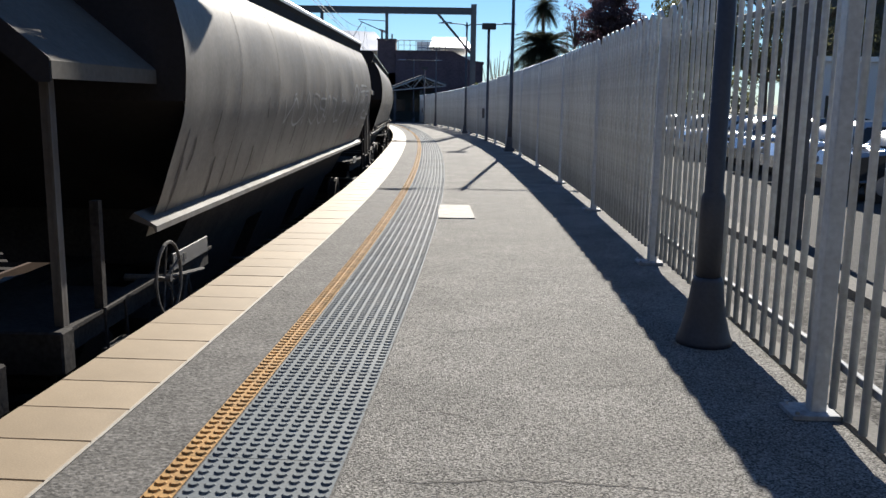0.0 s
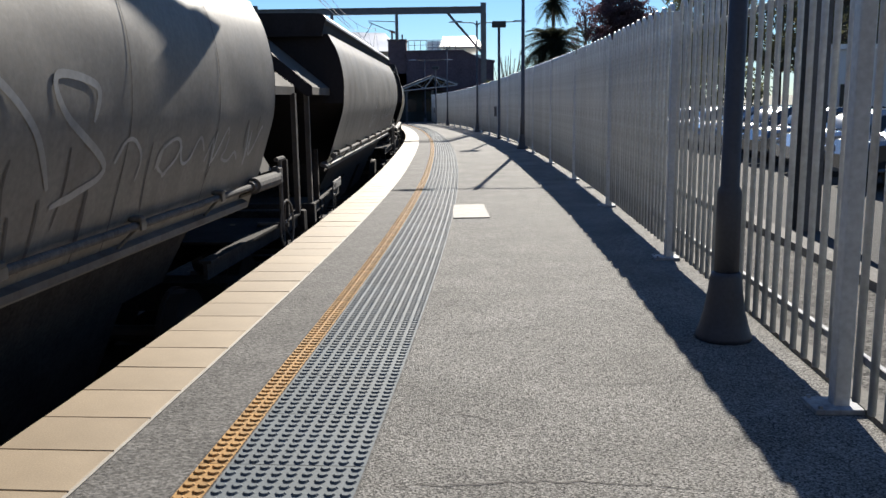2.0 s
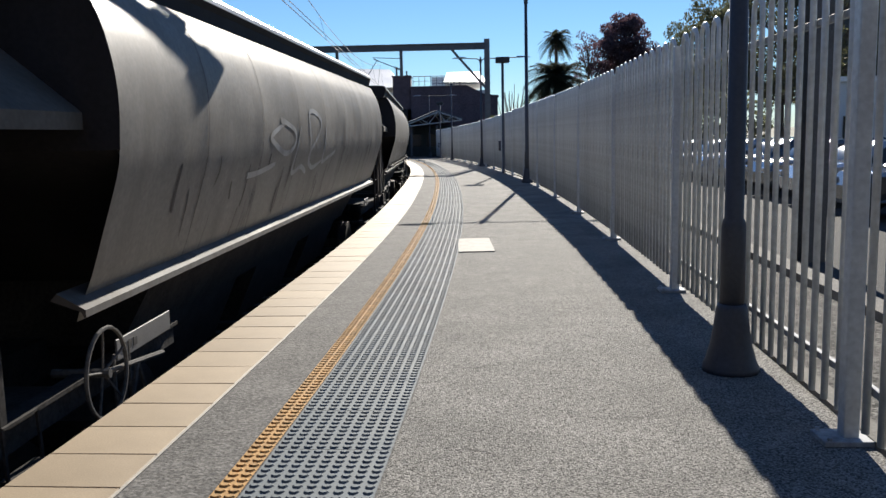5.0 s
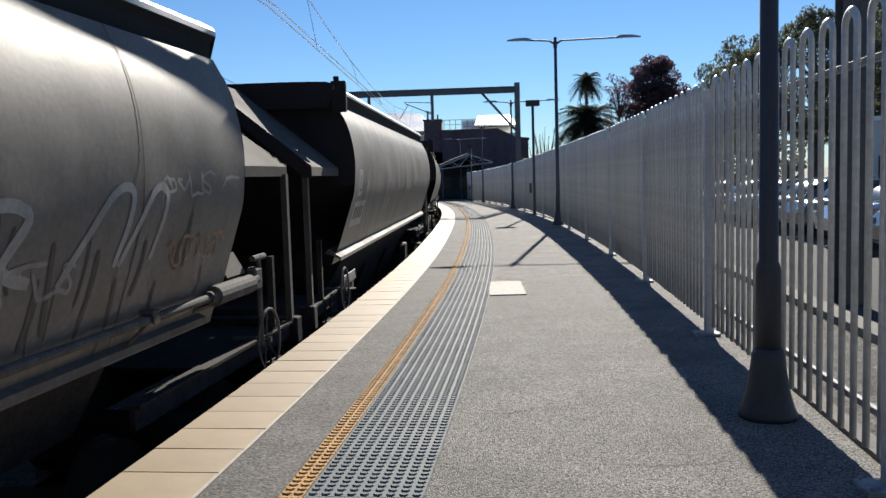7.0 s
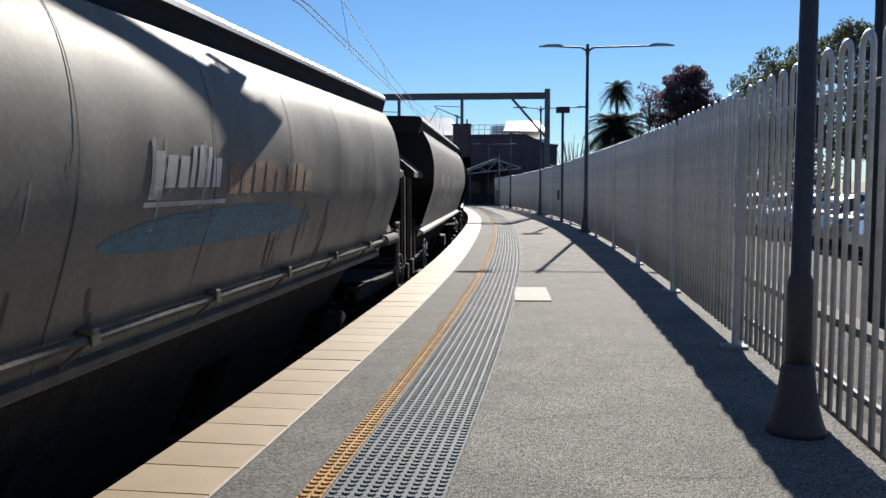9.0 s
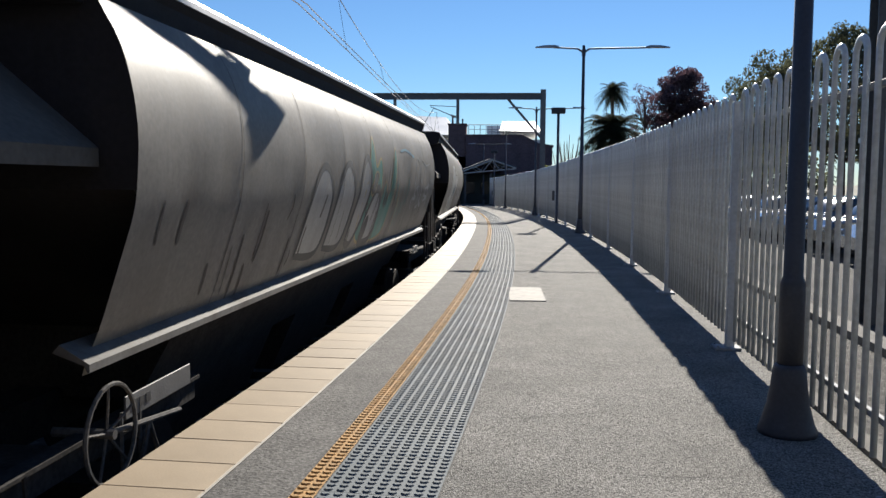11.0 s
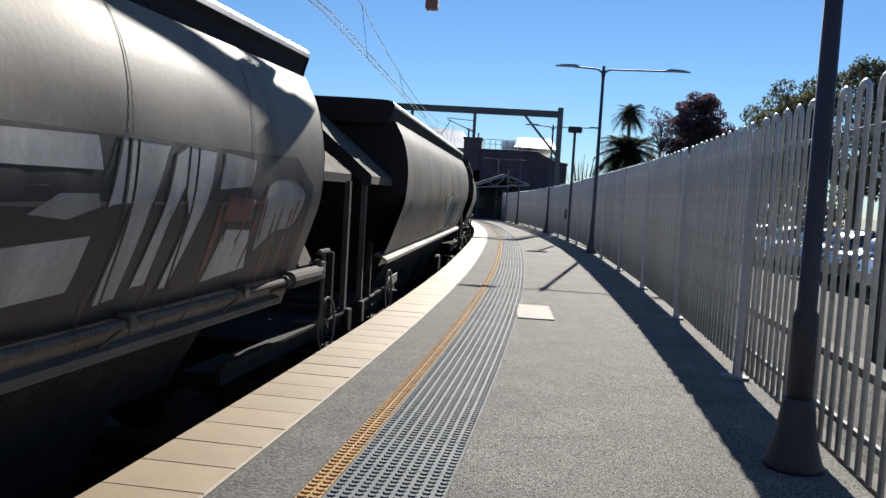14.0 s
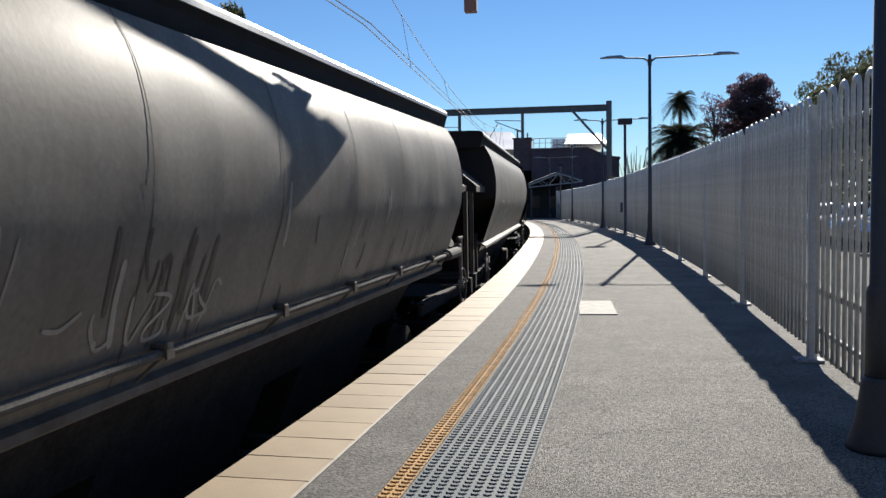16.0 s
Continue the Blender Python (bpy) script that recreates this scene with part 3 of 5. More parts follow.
def wagon(pipe):
    """A covered hopper; pipe: the side with the brake pipe, which leads with the ladder end, otherwise the plain side."""
    label = "weathered grey covered hopper wagon with brake rigging pipe" if pipe else "weathered grey covered hopper wagon with plain side sill"
    t = thing("hopper_wagon", 0, 0, 0, 0, label, "wagon", "train of hopper wagons")
    # barrel with welded seams: slightly dished between its frames
    ny = 96
    verts, faces = [], []
    for sgn in (1, -1):
        base = len(verts)
        for j in range(ny + 1):
            y = Y0 + (Y1 - Y0) * j / ny
            for x, z in OUT:
                verts.append((sgn * dished(y, z), y, z))
        for j in range(ny):
            for k in range(24):
                a = base + j * 25 + k
                f = (a, a + 25, a + 26, a + 1)
                faces.append(f if sgn < 0 else f[::-1])
    body = sheet("body", verts, faces, M_BODY, t, "", True)
    bm = bmesh.new()
    for j in range(1, 8):
        y = Y0 + (Y1 - Y0) * j / 8
        for (xa, za), (xb, zb) in zip(OUT, OUT[1:]):
            vs = [bm.verts.new(v) for v in ((dished(y, za) + 0.004, y - 0.006, za), (dished(y, za) + 0.004, y + 0.006, za), (dished(y, zb) + 0.004, y + 0.006, zb), (dished(y, zb) + 0.004, y - 0.006, zb))]
            bm.faces.new(vs)
    tagged(part("weld_seams", bm, M_SEAM, body), "", "", "", "stuff")
    # end sheets: upright top, sloping in below; their shade is in the colour
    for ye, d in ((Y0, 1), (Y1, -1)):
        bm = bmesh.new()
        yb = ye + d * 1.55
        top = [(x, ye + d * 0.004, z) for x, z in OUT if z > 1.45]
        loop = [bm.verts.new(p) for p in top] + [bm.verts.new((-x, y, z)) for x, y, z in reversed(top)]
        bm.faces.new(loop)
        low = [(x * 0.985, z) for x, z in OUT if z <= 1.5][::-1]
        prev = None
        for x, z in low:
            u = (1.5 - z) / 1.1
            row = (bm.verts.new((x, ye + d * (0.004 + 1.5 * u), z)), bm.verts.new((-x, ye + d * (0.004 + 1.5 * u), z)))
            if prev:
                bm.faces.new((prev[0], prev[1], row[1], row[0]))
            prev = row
        part("end_sheet", bm, M_END_SHADE, t, "dark streaky end sheet with its shade in the colour")
    # eaves and roof; the undercut's shade is put into the eaves' colour
    half = [(1.245, 2.735), (1.242, 2.775), (1.215, 2.81), (1.15, 2.828), (0.95, 2.835), (0.5, 2.84)]
    roof = half + [(-x, z) for x, z in reversed(half)]
    bm = bmesh.new()
    prism(bm, roof, Y0 - 0.10, Y1 + 0.10)
    bmesh.ops.recalc_face_normals(bm, faces=bm.faces)
    part("roof", bm, M_ROOFW, t, "pale weathered roof")
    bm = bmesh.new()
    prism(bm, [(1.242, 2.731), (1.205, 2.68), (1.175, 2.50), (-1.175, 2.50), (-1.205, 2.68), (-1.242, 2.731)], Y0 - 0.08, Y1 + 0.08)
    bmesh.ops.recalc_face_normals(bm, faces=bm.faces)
    part("eave", bm, M_END_SHADE, t, "dark undercut eaves")
    # end plates darker than the roof, as if turned from the sun
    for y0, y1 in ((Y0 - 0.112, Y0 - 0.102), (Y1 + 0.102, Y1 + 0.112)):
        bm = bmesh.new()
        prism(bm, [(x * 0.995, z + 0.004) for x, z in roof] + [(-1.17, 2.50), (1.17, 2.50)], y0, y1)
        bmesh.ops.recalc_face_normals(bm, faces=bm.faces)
        part("roof_end_plate", bm, M_END_SHADE, t, "plate closing the roof's end, its shade in the colour")
    bm = bmesh.new()
    for yy in (4.2, 8.0, 11.8):
        box(bm, -0.45, 0.45, yy - 1.4, yy + 1.4, 2.84, 2.88, None, 0.02)
    part("hatches", bm, M_ROOFW, t)
    # porch roofs over both ends, with posts down to the headstock
    for d, ye, yh in ((-1, Y0, Y_HEAD0), (1, Y1, Y_HEAD1)):
        lo, hi = sorted((ye + d * 0.01, yh - d * 0.02))
        xe, apex = (1.25, 2.76) if d < 0 else (1.13, 2.56)
        for sgn in (1, -1):
            bm = bmesh.new()
            prism(bm, [(sgn * (xe - 0.02), 1.74), (sgn * xe, 1.72), (sgn * xe, 1.62), (sgn * (xe - 0.03), 1.62), (sgn * 0.005, apex - 0.09), (sgn * 0.005, apex)], lo, hi)
            bmesh.ops.recalc_face_normals(bm, faces=bm.faces)
            hood = part("porch_roof", bm, M_HOOD, t, "sloping porch roof over the end platform")
            # thin cap that paints the shade on the porch roof's end
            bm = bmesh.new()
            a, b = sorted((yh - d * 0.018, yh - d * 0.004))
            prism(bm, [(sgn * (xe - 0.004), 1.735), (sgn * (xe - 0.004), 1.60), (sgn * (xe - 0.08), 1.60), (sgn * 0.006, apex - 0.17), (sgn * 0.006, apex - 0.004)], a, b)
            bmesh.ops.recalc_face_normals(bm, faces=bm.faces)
            part("end_flange", bm, M_END_SHADE, hood, "end cap coloured dark as if shaded")
            bm = bmesh.new()
            yp = yh - d * 0.16
            box(bm, sgn * 1.14 - 0.035, sgn * 1.14 + 0.035, yp - 0.008, yp + 0.008, 0.1, 1.64)
            box(bm, sgn * 1.167 - 0.008, sgn * 1.167 + 0.008, yp - 0.035, yp + 0.035, 0.1, 1.64)
            part("corner_post", bm, M_SILL, t)
            bm = bmesh.new()
            yq = yh - d * 0.72
            box(bm, sgn * 1.15 - 0.03, sgn * 1.15 + 0.03, yq - 0.03, yq + 0.03, 0.1, 0.85)
            part("stanchion", bm, M_FRAME, t)
        # added screen on the far side, hides lit track so the gap stays dark
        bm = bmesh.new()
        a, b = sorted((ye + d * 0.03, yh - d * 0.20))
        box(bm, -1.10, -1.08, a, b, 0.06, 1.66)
        part("end_screen", bm, M_END_SHADE, t, "added dark screen that keeps the wagon gap black")
        bm = bmesh.new()
        a, b = sorted((yh, yh - d * 0.16))
        box(bm, -1.22, 1.22, a, b, -0.12, 0.15, None, 0.012)
        part("headstock", bm, M_FRAME, t)
        bm = bmesh.new()
        a, b = sorted((ye + d * 0.05, yh - d * 0.17))
        box(bm, -1.07, 1.0, a, b, 0.03, 0.06)
        part("end_deck", bm, M_FRAME, t)
        bm = bmesh.new()
        a, b = sorted((yh - d * 0.1, yh + d * 0.30))
        box(bm, -0.14, 0.14, a, b, -0.25, 0.03, None, 0.03)
        part("coupler", bm, M_FRAME, t)
        bm = bmesh.new()
        rod(bm, (0.45, yh, -0.05), (0.30, yh + d * 0.28, -0.32), 0.025, n=6)
        part("air_hose", bm, M_FRAME, t)
        for sgn in (1, -1):
            bm = bmesh.new()
            for yy in (0.66, 1.0):
                rod(bm, (sgn * 1.20, yh - d * yy, 0.13), (sgn * 1.22, yh - d * yy, -0.42), 0.012, n=5)
            rod(bm, (sgn * 1.20, yh - d * 0.66, 0.13), (sgn * 1.20, yh - d * 1.0, 0.13), 0.012, n=5)
            for z in (-0.15, -0.4):
                box(bm, sgn * 1.21 - 0.05, sgn * 1.21 + 0.05, yh - d * 0.83 - 0.17, yh - d * 0.83 + 0.17, z - 0.01, z + 0.01)
            part("step", bm, M_FRAME, t)
    # side sills: a lipped plate along the foot of the barrel
    for sgn in (1, -1):
        bm = bmesh.new()
        if sgn == 1 and pipe:
            outline = [(1.10, 0.60), (1.21, 0.545), (1.21, 0.50), (1.08, 0.55)]
        else:
            outline = [(1.10, 0.665), (1.27, 0.565), (1.27, 0.52), (1.255, 0.52), (1.24, 0.555), (1.06, 0.62)]
        prism(bm, [(sgn * x, z) for x, z in outline], 0.0, 13.35)
        bmesh.ops.recalc_face_normals(bm, faces=bm.faces)
        part("side_sill", bm, M_SILL, t)
    bm = bmesh.new()
    prism(bm, [(1.06, 0.50), (0.75, -0.05), (-0.75, -0.05), (-1.06, 0.50), (-1.06, 0.60), (1.06, 0.60)], 1.6, 12.2)
    part("hopper_bottom", bm, M_FRAME, t)
    for yy in (3.6, 6.9, 10.2):
        bm = bmesh.new()
        prism(bm, [(0.75, -0.05), (0.45, -0.72), (-0.45, -0.72), (-0.75, -0.05)], yy - 1.2, yy + 1.2)
        part("discharge_chute", bm, M_FRAME, t)
    bm = bmesh.new()
    box(bm, -0.16, 0.16, -1.3, 15.6, -0.28, 0.02)
    part("centre_sill", bm, M_FRAME, t)
    for sgn in (1, -1):
        for y0, y1 in ((-1.3, 1.7), (12.3, 15.6)):
            bm = bmesh.new()
            box(bm, sgn * 1.12 - 0.02, sgn * 1.12 + 0.02, y0, y1, -0.05, 0.10)
            box(bm, sgn * 1.12 - 0.06, sgn * 1.12 + 0.06, y0, y1, 0.10, 0.125)
            part("side_beam", bm, M_FRAME, t)
    # data plates below the sill
    for y0, y1 in ((0.50, 1.45),) + (() if pipe else ((12.35, 12.9),)):
        bm = bmesh.new()
        box(bm, 1.20, 1.215, y0, y1, 0.12, 0.26, None, 0.003)
        pl = part("data_plate", bm, M_PLATE, t)
        bm = bmesh.new()
        for k in range(3):
            box(bm, 1.216, 1.219, y0 + 0.08 + k * 0.09, y0 + 0.14 + k * 0.09, 0.16, 0.22)
        tagged(part("plate_marks", bm, M_P_BLACK, pl), "", "", "", "stuff")
    # rigging on the visible side
    wheel_y = 14.6 if pipe else 0.22
    handwheel(t, wheel_y, 1.27, 0.12, 0.285)
    bm = bmesh.new()
    if pipe:
        rod(bm, (1.28, 0.05, 0.70), (1.28, 13.4, 0.70), 0.03, n=10)
        for k in range(4):
            rod(bm, (1.28, 0.1 + k * 0.03, 0.70), (1.28, 0.115 + k * 0.03, 0.70), 0.048, n=8)
        part("brake_pipe", bm, M_PIPE, t, "long steel brake rigging pipe")
        for k in range(8):
            y = 0.55 + k * 1.68
            bm = bmesh.new()
            box(bm, 1.23, 1.33, y - 0.04, y + 0.04, 0.725, 0.765, None, 0.01)
            box(bm, 1.315, 1.33, y - 0.04, y + 0.04, 0.67, 0.73)
            rod(bm, (1.28, y + 0.04, 0.70), (1.19, y - 0.14, 0.56), 0.012, n=5)
            part("pipe_bracket", bm, M_HOOD, t)
        bm = bmesh.new()
        rod(bm, (1.28, 13.35, 0.70), (1.28, 14.12, 0.70), 0.08, n=14)
        rod(bm, (1.28, 13.25, 0.70), (1.28, 13.35, 0.70), 0.05, n=10)
        rod(bm, (1.28, 14.12, 0.70), (1.28, 14.3, 0.72), 0.045, n=10)
        part("air_cylinder", bm, M_PIPE, t, "grey air cylinder")
        bm = bmesh.new()
        box(bm, 1.20, 1.30, 14.25, 14.42, 0.62, 0.82, None, 0.02)
        rod(bm, (1.27, 14.40, 0.1), (1.27, 14.40, 0.92), 0.026, n=8)
        rod(bm, (1.27, 14.25, 0.90), (1.27, 14.55, 0.90), 0.028, n=8)
        part("brake_valve", bm, M_PIPE, t)
        bm = bmesh.new()
        prism(bm, [(1.20, 0.62), (0.95, 0.74), (0.95, 0.70), (1.18, 0.59)], 13.2, 13.65)
        part("corner_plate", bm, M_HOOD, t)
        bm = bmesh.new()
        prism(bm, [(1.16, 0.98), (1.26, 0.80), (1.25, 0.79), (1.15, 0.97)], 13.7, 14.1)
        part("cover_flap", bm, M_HOOD, t)
    else:
        rod(bm, (1.24, 0.22, 0.12), (1.24, 1.2, 0.0), 0.018, n=6)
        rod(bm, (1.24, 0.75, 0.05), (1.24, 0.6, -0.25), 0.016, n=6)
        rod(bm, (1.24, 0.75, 0.05), (1.24, 0.9, -0.25), 0.016, n=6)
        part("brake_linkage", bm, M_PIPE, t)
        for y in (Y1 + 0.08, Y1 + 0.50):
            bm = bmesh.new()
            rod(bm, (1.25, y, -0.55), (1.25, y, 1.78), 0.024, n=8)
            part("ladder_rail", bm, M_FRAME, t)
        for k in range(7):
            bm = bmesh.new()
            rod(bm, (1.25, Y1 + 0.08, -0.45 + k * 0.34), (1.25, Y1 + 0.50, -0.45 + k * 0.34), 0.011, n=6)
            part("rung", bm, M_PIPE, t)
        bm = bmesh.new()
        prism(bm, [(1.24, 0.60), (0.95, 0.74), (0.95, 0.70), (1.22, 0.57)], 13.25, 13.65)
        part("corner_plate", bm, M_HOOD, t)
    bm = bmesh.new()
    for z in (0.05, -0.2):
        rod(bm, (1.21, 0.45, z), (1.21, 0.68, z), 0.012, n=5)
    rod(bm, (1.21, 0.45, 0.18), (1.21, 0.45, -0.22), 0.012, n=5)
    rod(bm, (1.21, 0.68, 0.18), (1.21, 0.68, -0.22), 0.012, n=5)
    part("stirrup", bm, M_PIPE, t)
    # bogies
    for yc in (0.75, 13.5):
        bm = bmesh.new()
        for sgn in (1, -1):
            prism(bm, [(sgn * 0.98, -0.62), (sgn * 1.08, -0.62), (sgn * 1.08, -0.36), (sgn * 0.98, -0.36)], yc - 1.15, yc + 1.15)
            box(bm, sgn * 1.04 - 0.09, sgn * 1.04 + 0.09, yc - 0.3, yc + 0.3, -0.86, -0.3, None, 0.03)
        box(bm, -1.0, 1.0, yc - 0.2, yc + 0.2, -0.6, -0.3)
        bmesh.ops.recalc_face_normals(bm, faces=bm.faces)
        bg = part("bogie", bm, M_FRAME, t)
        for dy in (-0.9, 0.9):
            bm = bmesh.new()
            for sgn in (1, -1):
                rod(bm, (sgn * 0.70, yc + dy, -0.64), (sgn * 0.83, yc + dy, -0.64), 0.43, n=24)
                rod(bm, (sgn * 0.66, yc + dy, -0.64), (sgn * 0.70, yc + dy, -0.64), 0.455, n=24)
            rod(bm, (-0.9, yc + dy, -0.64), (0.9, yc + dy, -0.64), 0.08, n=10)
            part("wheelset", bm, M_WHEEL, bg)
    return t


def corner_bracket(t):
    bm = bmesh.new()
    box(bm, 1.20, 1.40, Y0 - 0.10, Y0 - 0.02, 2.44, 2.84, None, 0.012)
    box(bm, 1.24, 1.31, Y0 - 0.09, Y0 - 0.04, 2.84, 2.90, None, 0.008)
    part("corner_bracket", bm, M_END_SHADE, t, "dark steel corner bracket")


# ---- paint on the barrels: ribbons and patches that follow the skin ----
def on_skin(y, z, lift):
    """A place on the barrel's sheet as it is faceted, lifted a little."""
    y, z = min(Y1 - 0.03, max(Y0 + 0.03, y)), min(Z_TOP - 0.02, max(0.47, z))
    fy, fz = (y - Y0) / (Y1 - Y0) * 96, (z - 0.45) / (Z_TOP - 0.45) * 24
    iy, iz = min(95, int(fy)), min(23, int(fz))
    u, v = fy - iy, fz - iz
    ya, yb = Y0 + (Y1 - Y0) * iy / 96, Y0 + (Y1 - Y0) * (iy + 1) / 96
    za, zb = 0.45 + (Z_TOP - 0.45) * iz / 24, 0.45 + (Z_TOP - 0.45) * (iz + 1) / 24
    x = (dished(ya, za) * (1 - u) + dished(yb, za) * u) * (1 - v) + (dished(ya, zb) * (1 - u) + dished(yb, zb) * u) * v
    return Vector((x + 0.0012 + lift * 0.28, y, z))


def patch_bm(bm, y0, y1, z0, z1, lift, slant=0.0):
    ny, nz = max(2, int((y1 - y0) / 0.07)), max(2, int((z1 - z0) / 0.05))
    grid = [[bm.verts.new(on_skin(y0 + (y1 - y0) * i / ny + slant * (z1 - z0) * k / nz, z0 + (z1 - z0) * k / nz, lift)) for k in range(nz + 1)] for i in range(ny + 1)]
    for i in range(ny):
        for k in range(nz):
            bm.faces.new((grid[i][k], grid[i + 1][k], grid[i + 1][k + 1], grid[i][k + 1]))


def stroke_bm(bm, pts, w, lift, taper=0.35):
    """A ribbon along points (y, z)."""
    prev = None
    k = len(pts)
    across = (-1, 1) if w < 0.04 else (-1, -0.5, 0, 0.5, 1)
    for i, (y, z) in enumerate(pts):
        a, b = pts[max(0, i - 1)], pts[min(k - 1, i + 1)]
        d = Vector((b[0] - a[0], b[1] - a[1]))
        d = d.normalized() if d.length > 1e-6 else Vector((1, 0))
        ww = w * (1 - taper + taper * min(1.0, 3 * math.sin(math.pi * (i + 0.5) / k)))
        row = [bm.verts.new(on_skin(y - d.y * ww * sg, z + d.x * ww * sg, lift)) for sg in across]
        if prev:
            for p, q, r, o in zip(prev, prev[1:], row[1:], row):
                bm.faces.new((p, o, r, q))
        prev = row


def curve_pts(ctrl, n=8):
    out = []
    k = len(ctrl)
    for i in range(k - 1):
        p0, p1, p2, p3 = ctrl[max(0, i - 1)], ctrl[i], ctrl[i + 1], ctrl[min(k - 1, i + 2)]
        for j in range(n):
            u = j / n
            out.append(tuple(0.5 * (2 * b + (c - a) * u + (2 * a - 5 * b + 4 * c - d) * u * u + (3 * b - a - 3 * c + d) * u ** 3) for a, b, c, d in zip(p0, p1, p2, p3)))
    out.append(tuple(ctrl[-1]))
    return out


def blob_bm(bm, cy, cz, ry, rz, lift, rng, lean=0.0, rough=1.0):
    """A bulging shape filled in."""
    ph = [rng.uniform(0, 6.28) for _ in range(3)]
    n = 36
    rings = []
    for f in (0.04, 0.2, 0.4, 0.6, 0.8, 1.0):
        row = []
        for i in range(n):
            a = 2 * math.pi * i / n
            r = f * (1 + rough * (0.18 * math.sin(2 * a + ph[0]) + 0.13 * math.sin(3 * a + ph[1]) + 0.08 * math.sin(5 * a + ph[2])))
            z = cz + rz * r * math.sin(a)
            row.append(bm.verts.new(on_skin(cy + ry * r * math.cos(a) + lean * (z - cz), z, lift)))
        rings.append(row)
    for a, b in zip(rings, rings[1:]):
        for i in range(n):
            bm.faces.new((a[i], a[(i + 1) % n], b[(i + 1) % n], b[i]))
    bm.faces.new(rings[0])
    return [tuple((v.co.y, v.co.z)) for v in rings[-1]]


# bare letter-like forms: strokes in a unit square
FORMS = (
    (((0.05, 0), (0.05, 0.5), (0.1, 0.95), (0.5, 1.0), (0.88, 0.9), (0.95, 0.5), (0.95, 0)),),
    (((0.5, 0.02), (0.1, 0.2), (0.05, 0.65), (0.45, 1.0), (0.9, 0.75), (0.92, 0.3), (0.5, 0.02)),),
    (((0.15, 1.0), (0.12, 0.5), (0.2, 0.05), (0.6, 0.02), (0.95, 0.3)),),
    (((0.92, 0.88), (0.45, 1.0), (0.1, 0.72), (0.75, 0.4), (0.7, 0.05), (0.05, 0.1)),),
    (((0.1, 0), (0.1, 0.5), (0.12, 1.0)), ((0.12, 0.45), (0.5, 0.6), (0.9, 1.0)), ((0.3, 0.5), (0.6, 0.3), (0.95, 0.0))),
    (((0.0, 0.95), (0.5, 0.98), (1.0, 1.0)), ((0.5, 0.98), (0.48, 0.5), (0.45, 0.0))),
    (((0.05, 1.0), (0.2, 0.3), (0.4, 0.05), (0.65, 0.4), (0.9, 1.0)),),
)


def piece(t, seed, y0, y1, z0, z1, fill, line, shade=None, count=6, fat=0.3, lean=0.12, rim=0.035, forms=()):
    """A large graffiti piece: fat outlined letter forms side by side, with streaks of shade."""
    rng = random.Random(seed)
    wide, high = (y1 - y0) / count, z1 - z0
    w = fat * 0.5 * min(wide, high)
    for i in range(count):
        lb, fb = bmesh.new(), bmesh.new()
        up = rng.uniform(-0.06, 0.06)
        turn, flip = rng.choice((True, False)), rng.choice((True, True, False))
        form = [[(1 - u if turn else u, v if flip else 1 - v) for u, v in st] for st in (FORMS[forms[i % len(forms)]] if forms else rng.choice(FORMS))]
        for st in form:
            c = [(y0 + wide * (i + 0.06 + 0.88 * u) + lean * (v - 0.5) * high, z0 + up + w + (high - 2 * w) * v) for u, v in st]
            pts = curve_pts(c, 7)
            stroke_bm(lb, pts, w + rim, 0.004 + 0.001 * (i % 2), 0.0)
            stroke_bm(fb, pts, w, 0.009 + 0.001 * (i % 2), 0.1)
        letter = part("graffiti_letter", fb, fill, t, "sprayed graffiti letter form", True)
        part("outline", lb, line, letter, "", True)
        if shade:
            sb = bmesh.new()
            for k in range(3):
                yc = y0 + wide * (i + rng.uniform(0.1, 0.9))
                zz = z0 + high * rng.uniform(0.1, 0.5)
                stroke_bm(sb, curve_pts([(yc, zz), (yc + rng.uniform(-0.1, 0.1), zz + 0.12), (yc + rng.uniform(0, 0.25), zz + high * 0.3)], 5), rng.uniform(0.03, 0.08), 0.0125)
            tagged(part("shade", sb, shade, letter, "", True), "", "", "", "stuff")


def tag_line(t, seed, y0, y1, z, h, paint, w=0.022, letters=5):
    """A quick scrawl of looping strokes."""
    rng = random.Random(seed)
    for i in range(letters):
        bm = bmesh.new()
        cy = y0 + (y1 - y0) * (i + 0.5) / letters
        dy = 0.5 * (y1 - y0) / letters
        turn, flip, sag = rng.choice((1, -1)), rng.choice((1, -1)), rng.uniform(0.5, 1.15)
        for st in rng.choice(FORMS)[:1]:
            c = [(cy + dy * turn * (2.2 * u - 1.1) + 0.3 * (v - 0.5) * h + rng.uniform(-0.25, 0.25) * dy, z + flip * (v - 0.5) * h * sag + rng.uniform(-0.12, 0.12) * h) for u, v in st]
            c.append((c[-1][0] + rng.uniform(-0.3, 0.9) * dy, z + rng.uniform(-0.5, 0.5) * h))
            stroke_bm(bm, curve_pts(c), w, 0.014, 0.5)
        part("tag_stroke", bm, paint, t, "scrawled spray-paint stroke", True)


def hoop_tag(t, cy, z, r, paint, w=0.018):
    """A drawn circle."""
    bm = bmesh.new()
    stroke_bm(bm, [(cy + 0.9 * r * math.cos(a * 0.35), z + r * math.sin(a * 0.35)) for a in range(20)], w, 0.014)
    part("tag_stroke", bm, paint, t, "scrawled spray-paint stroke", True)


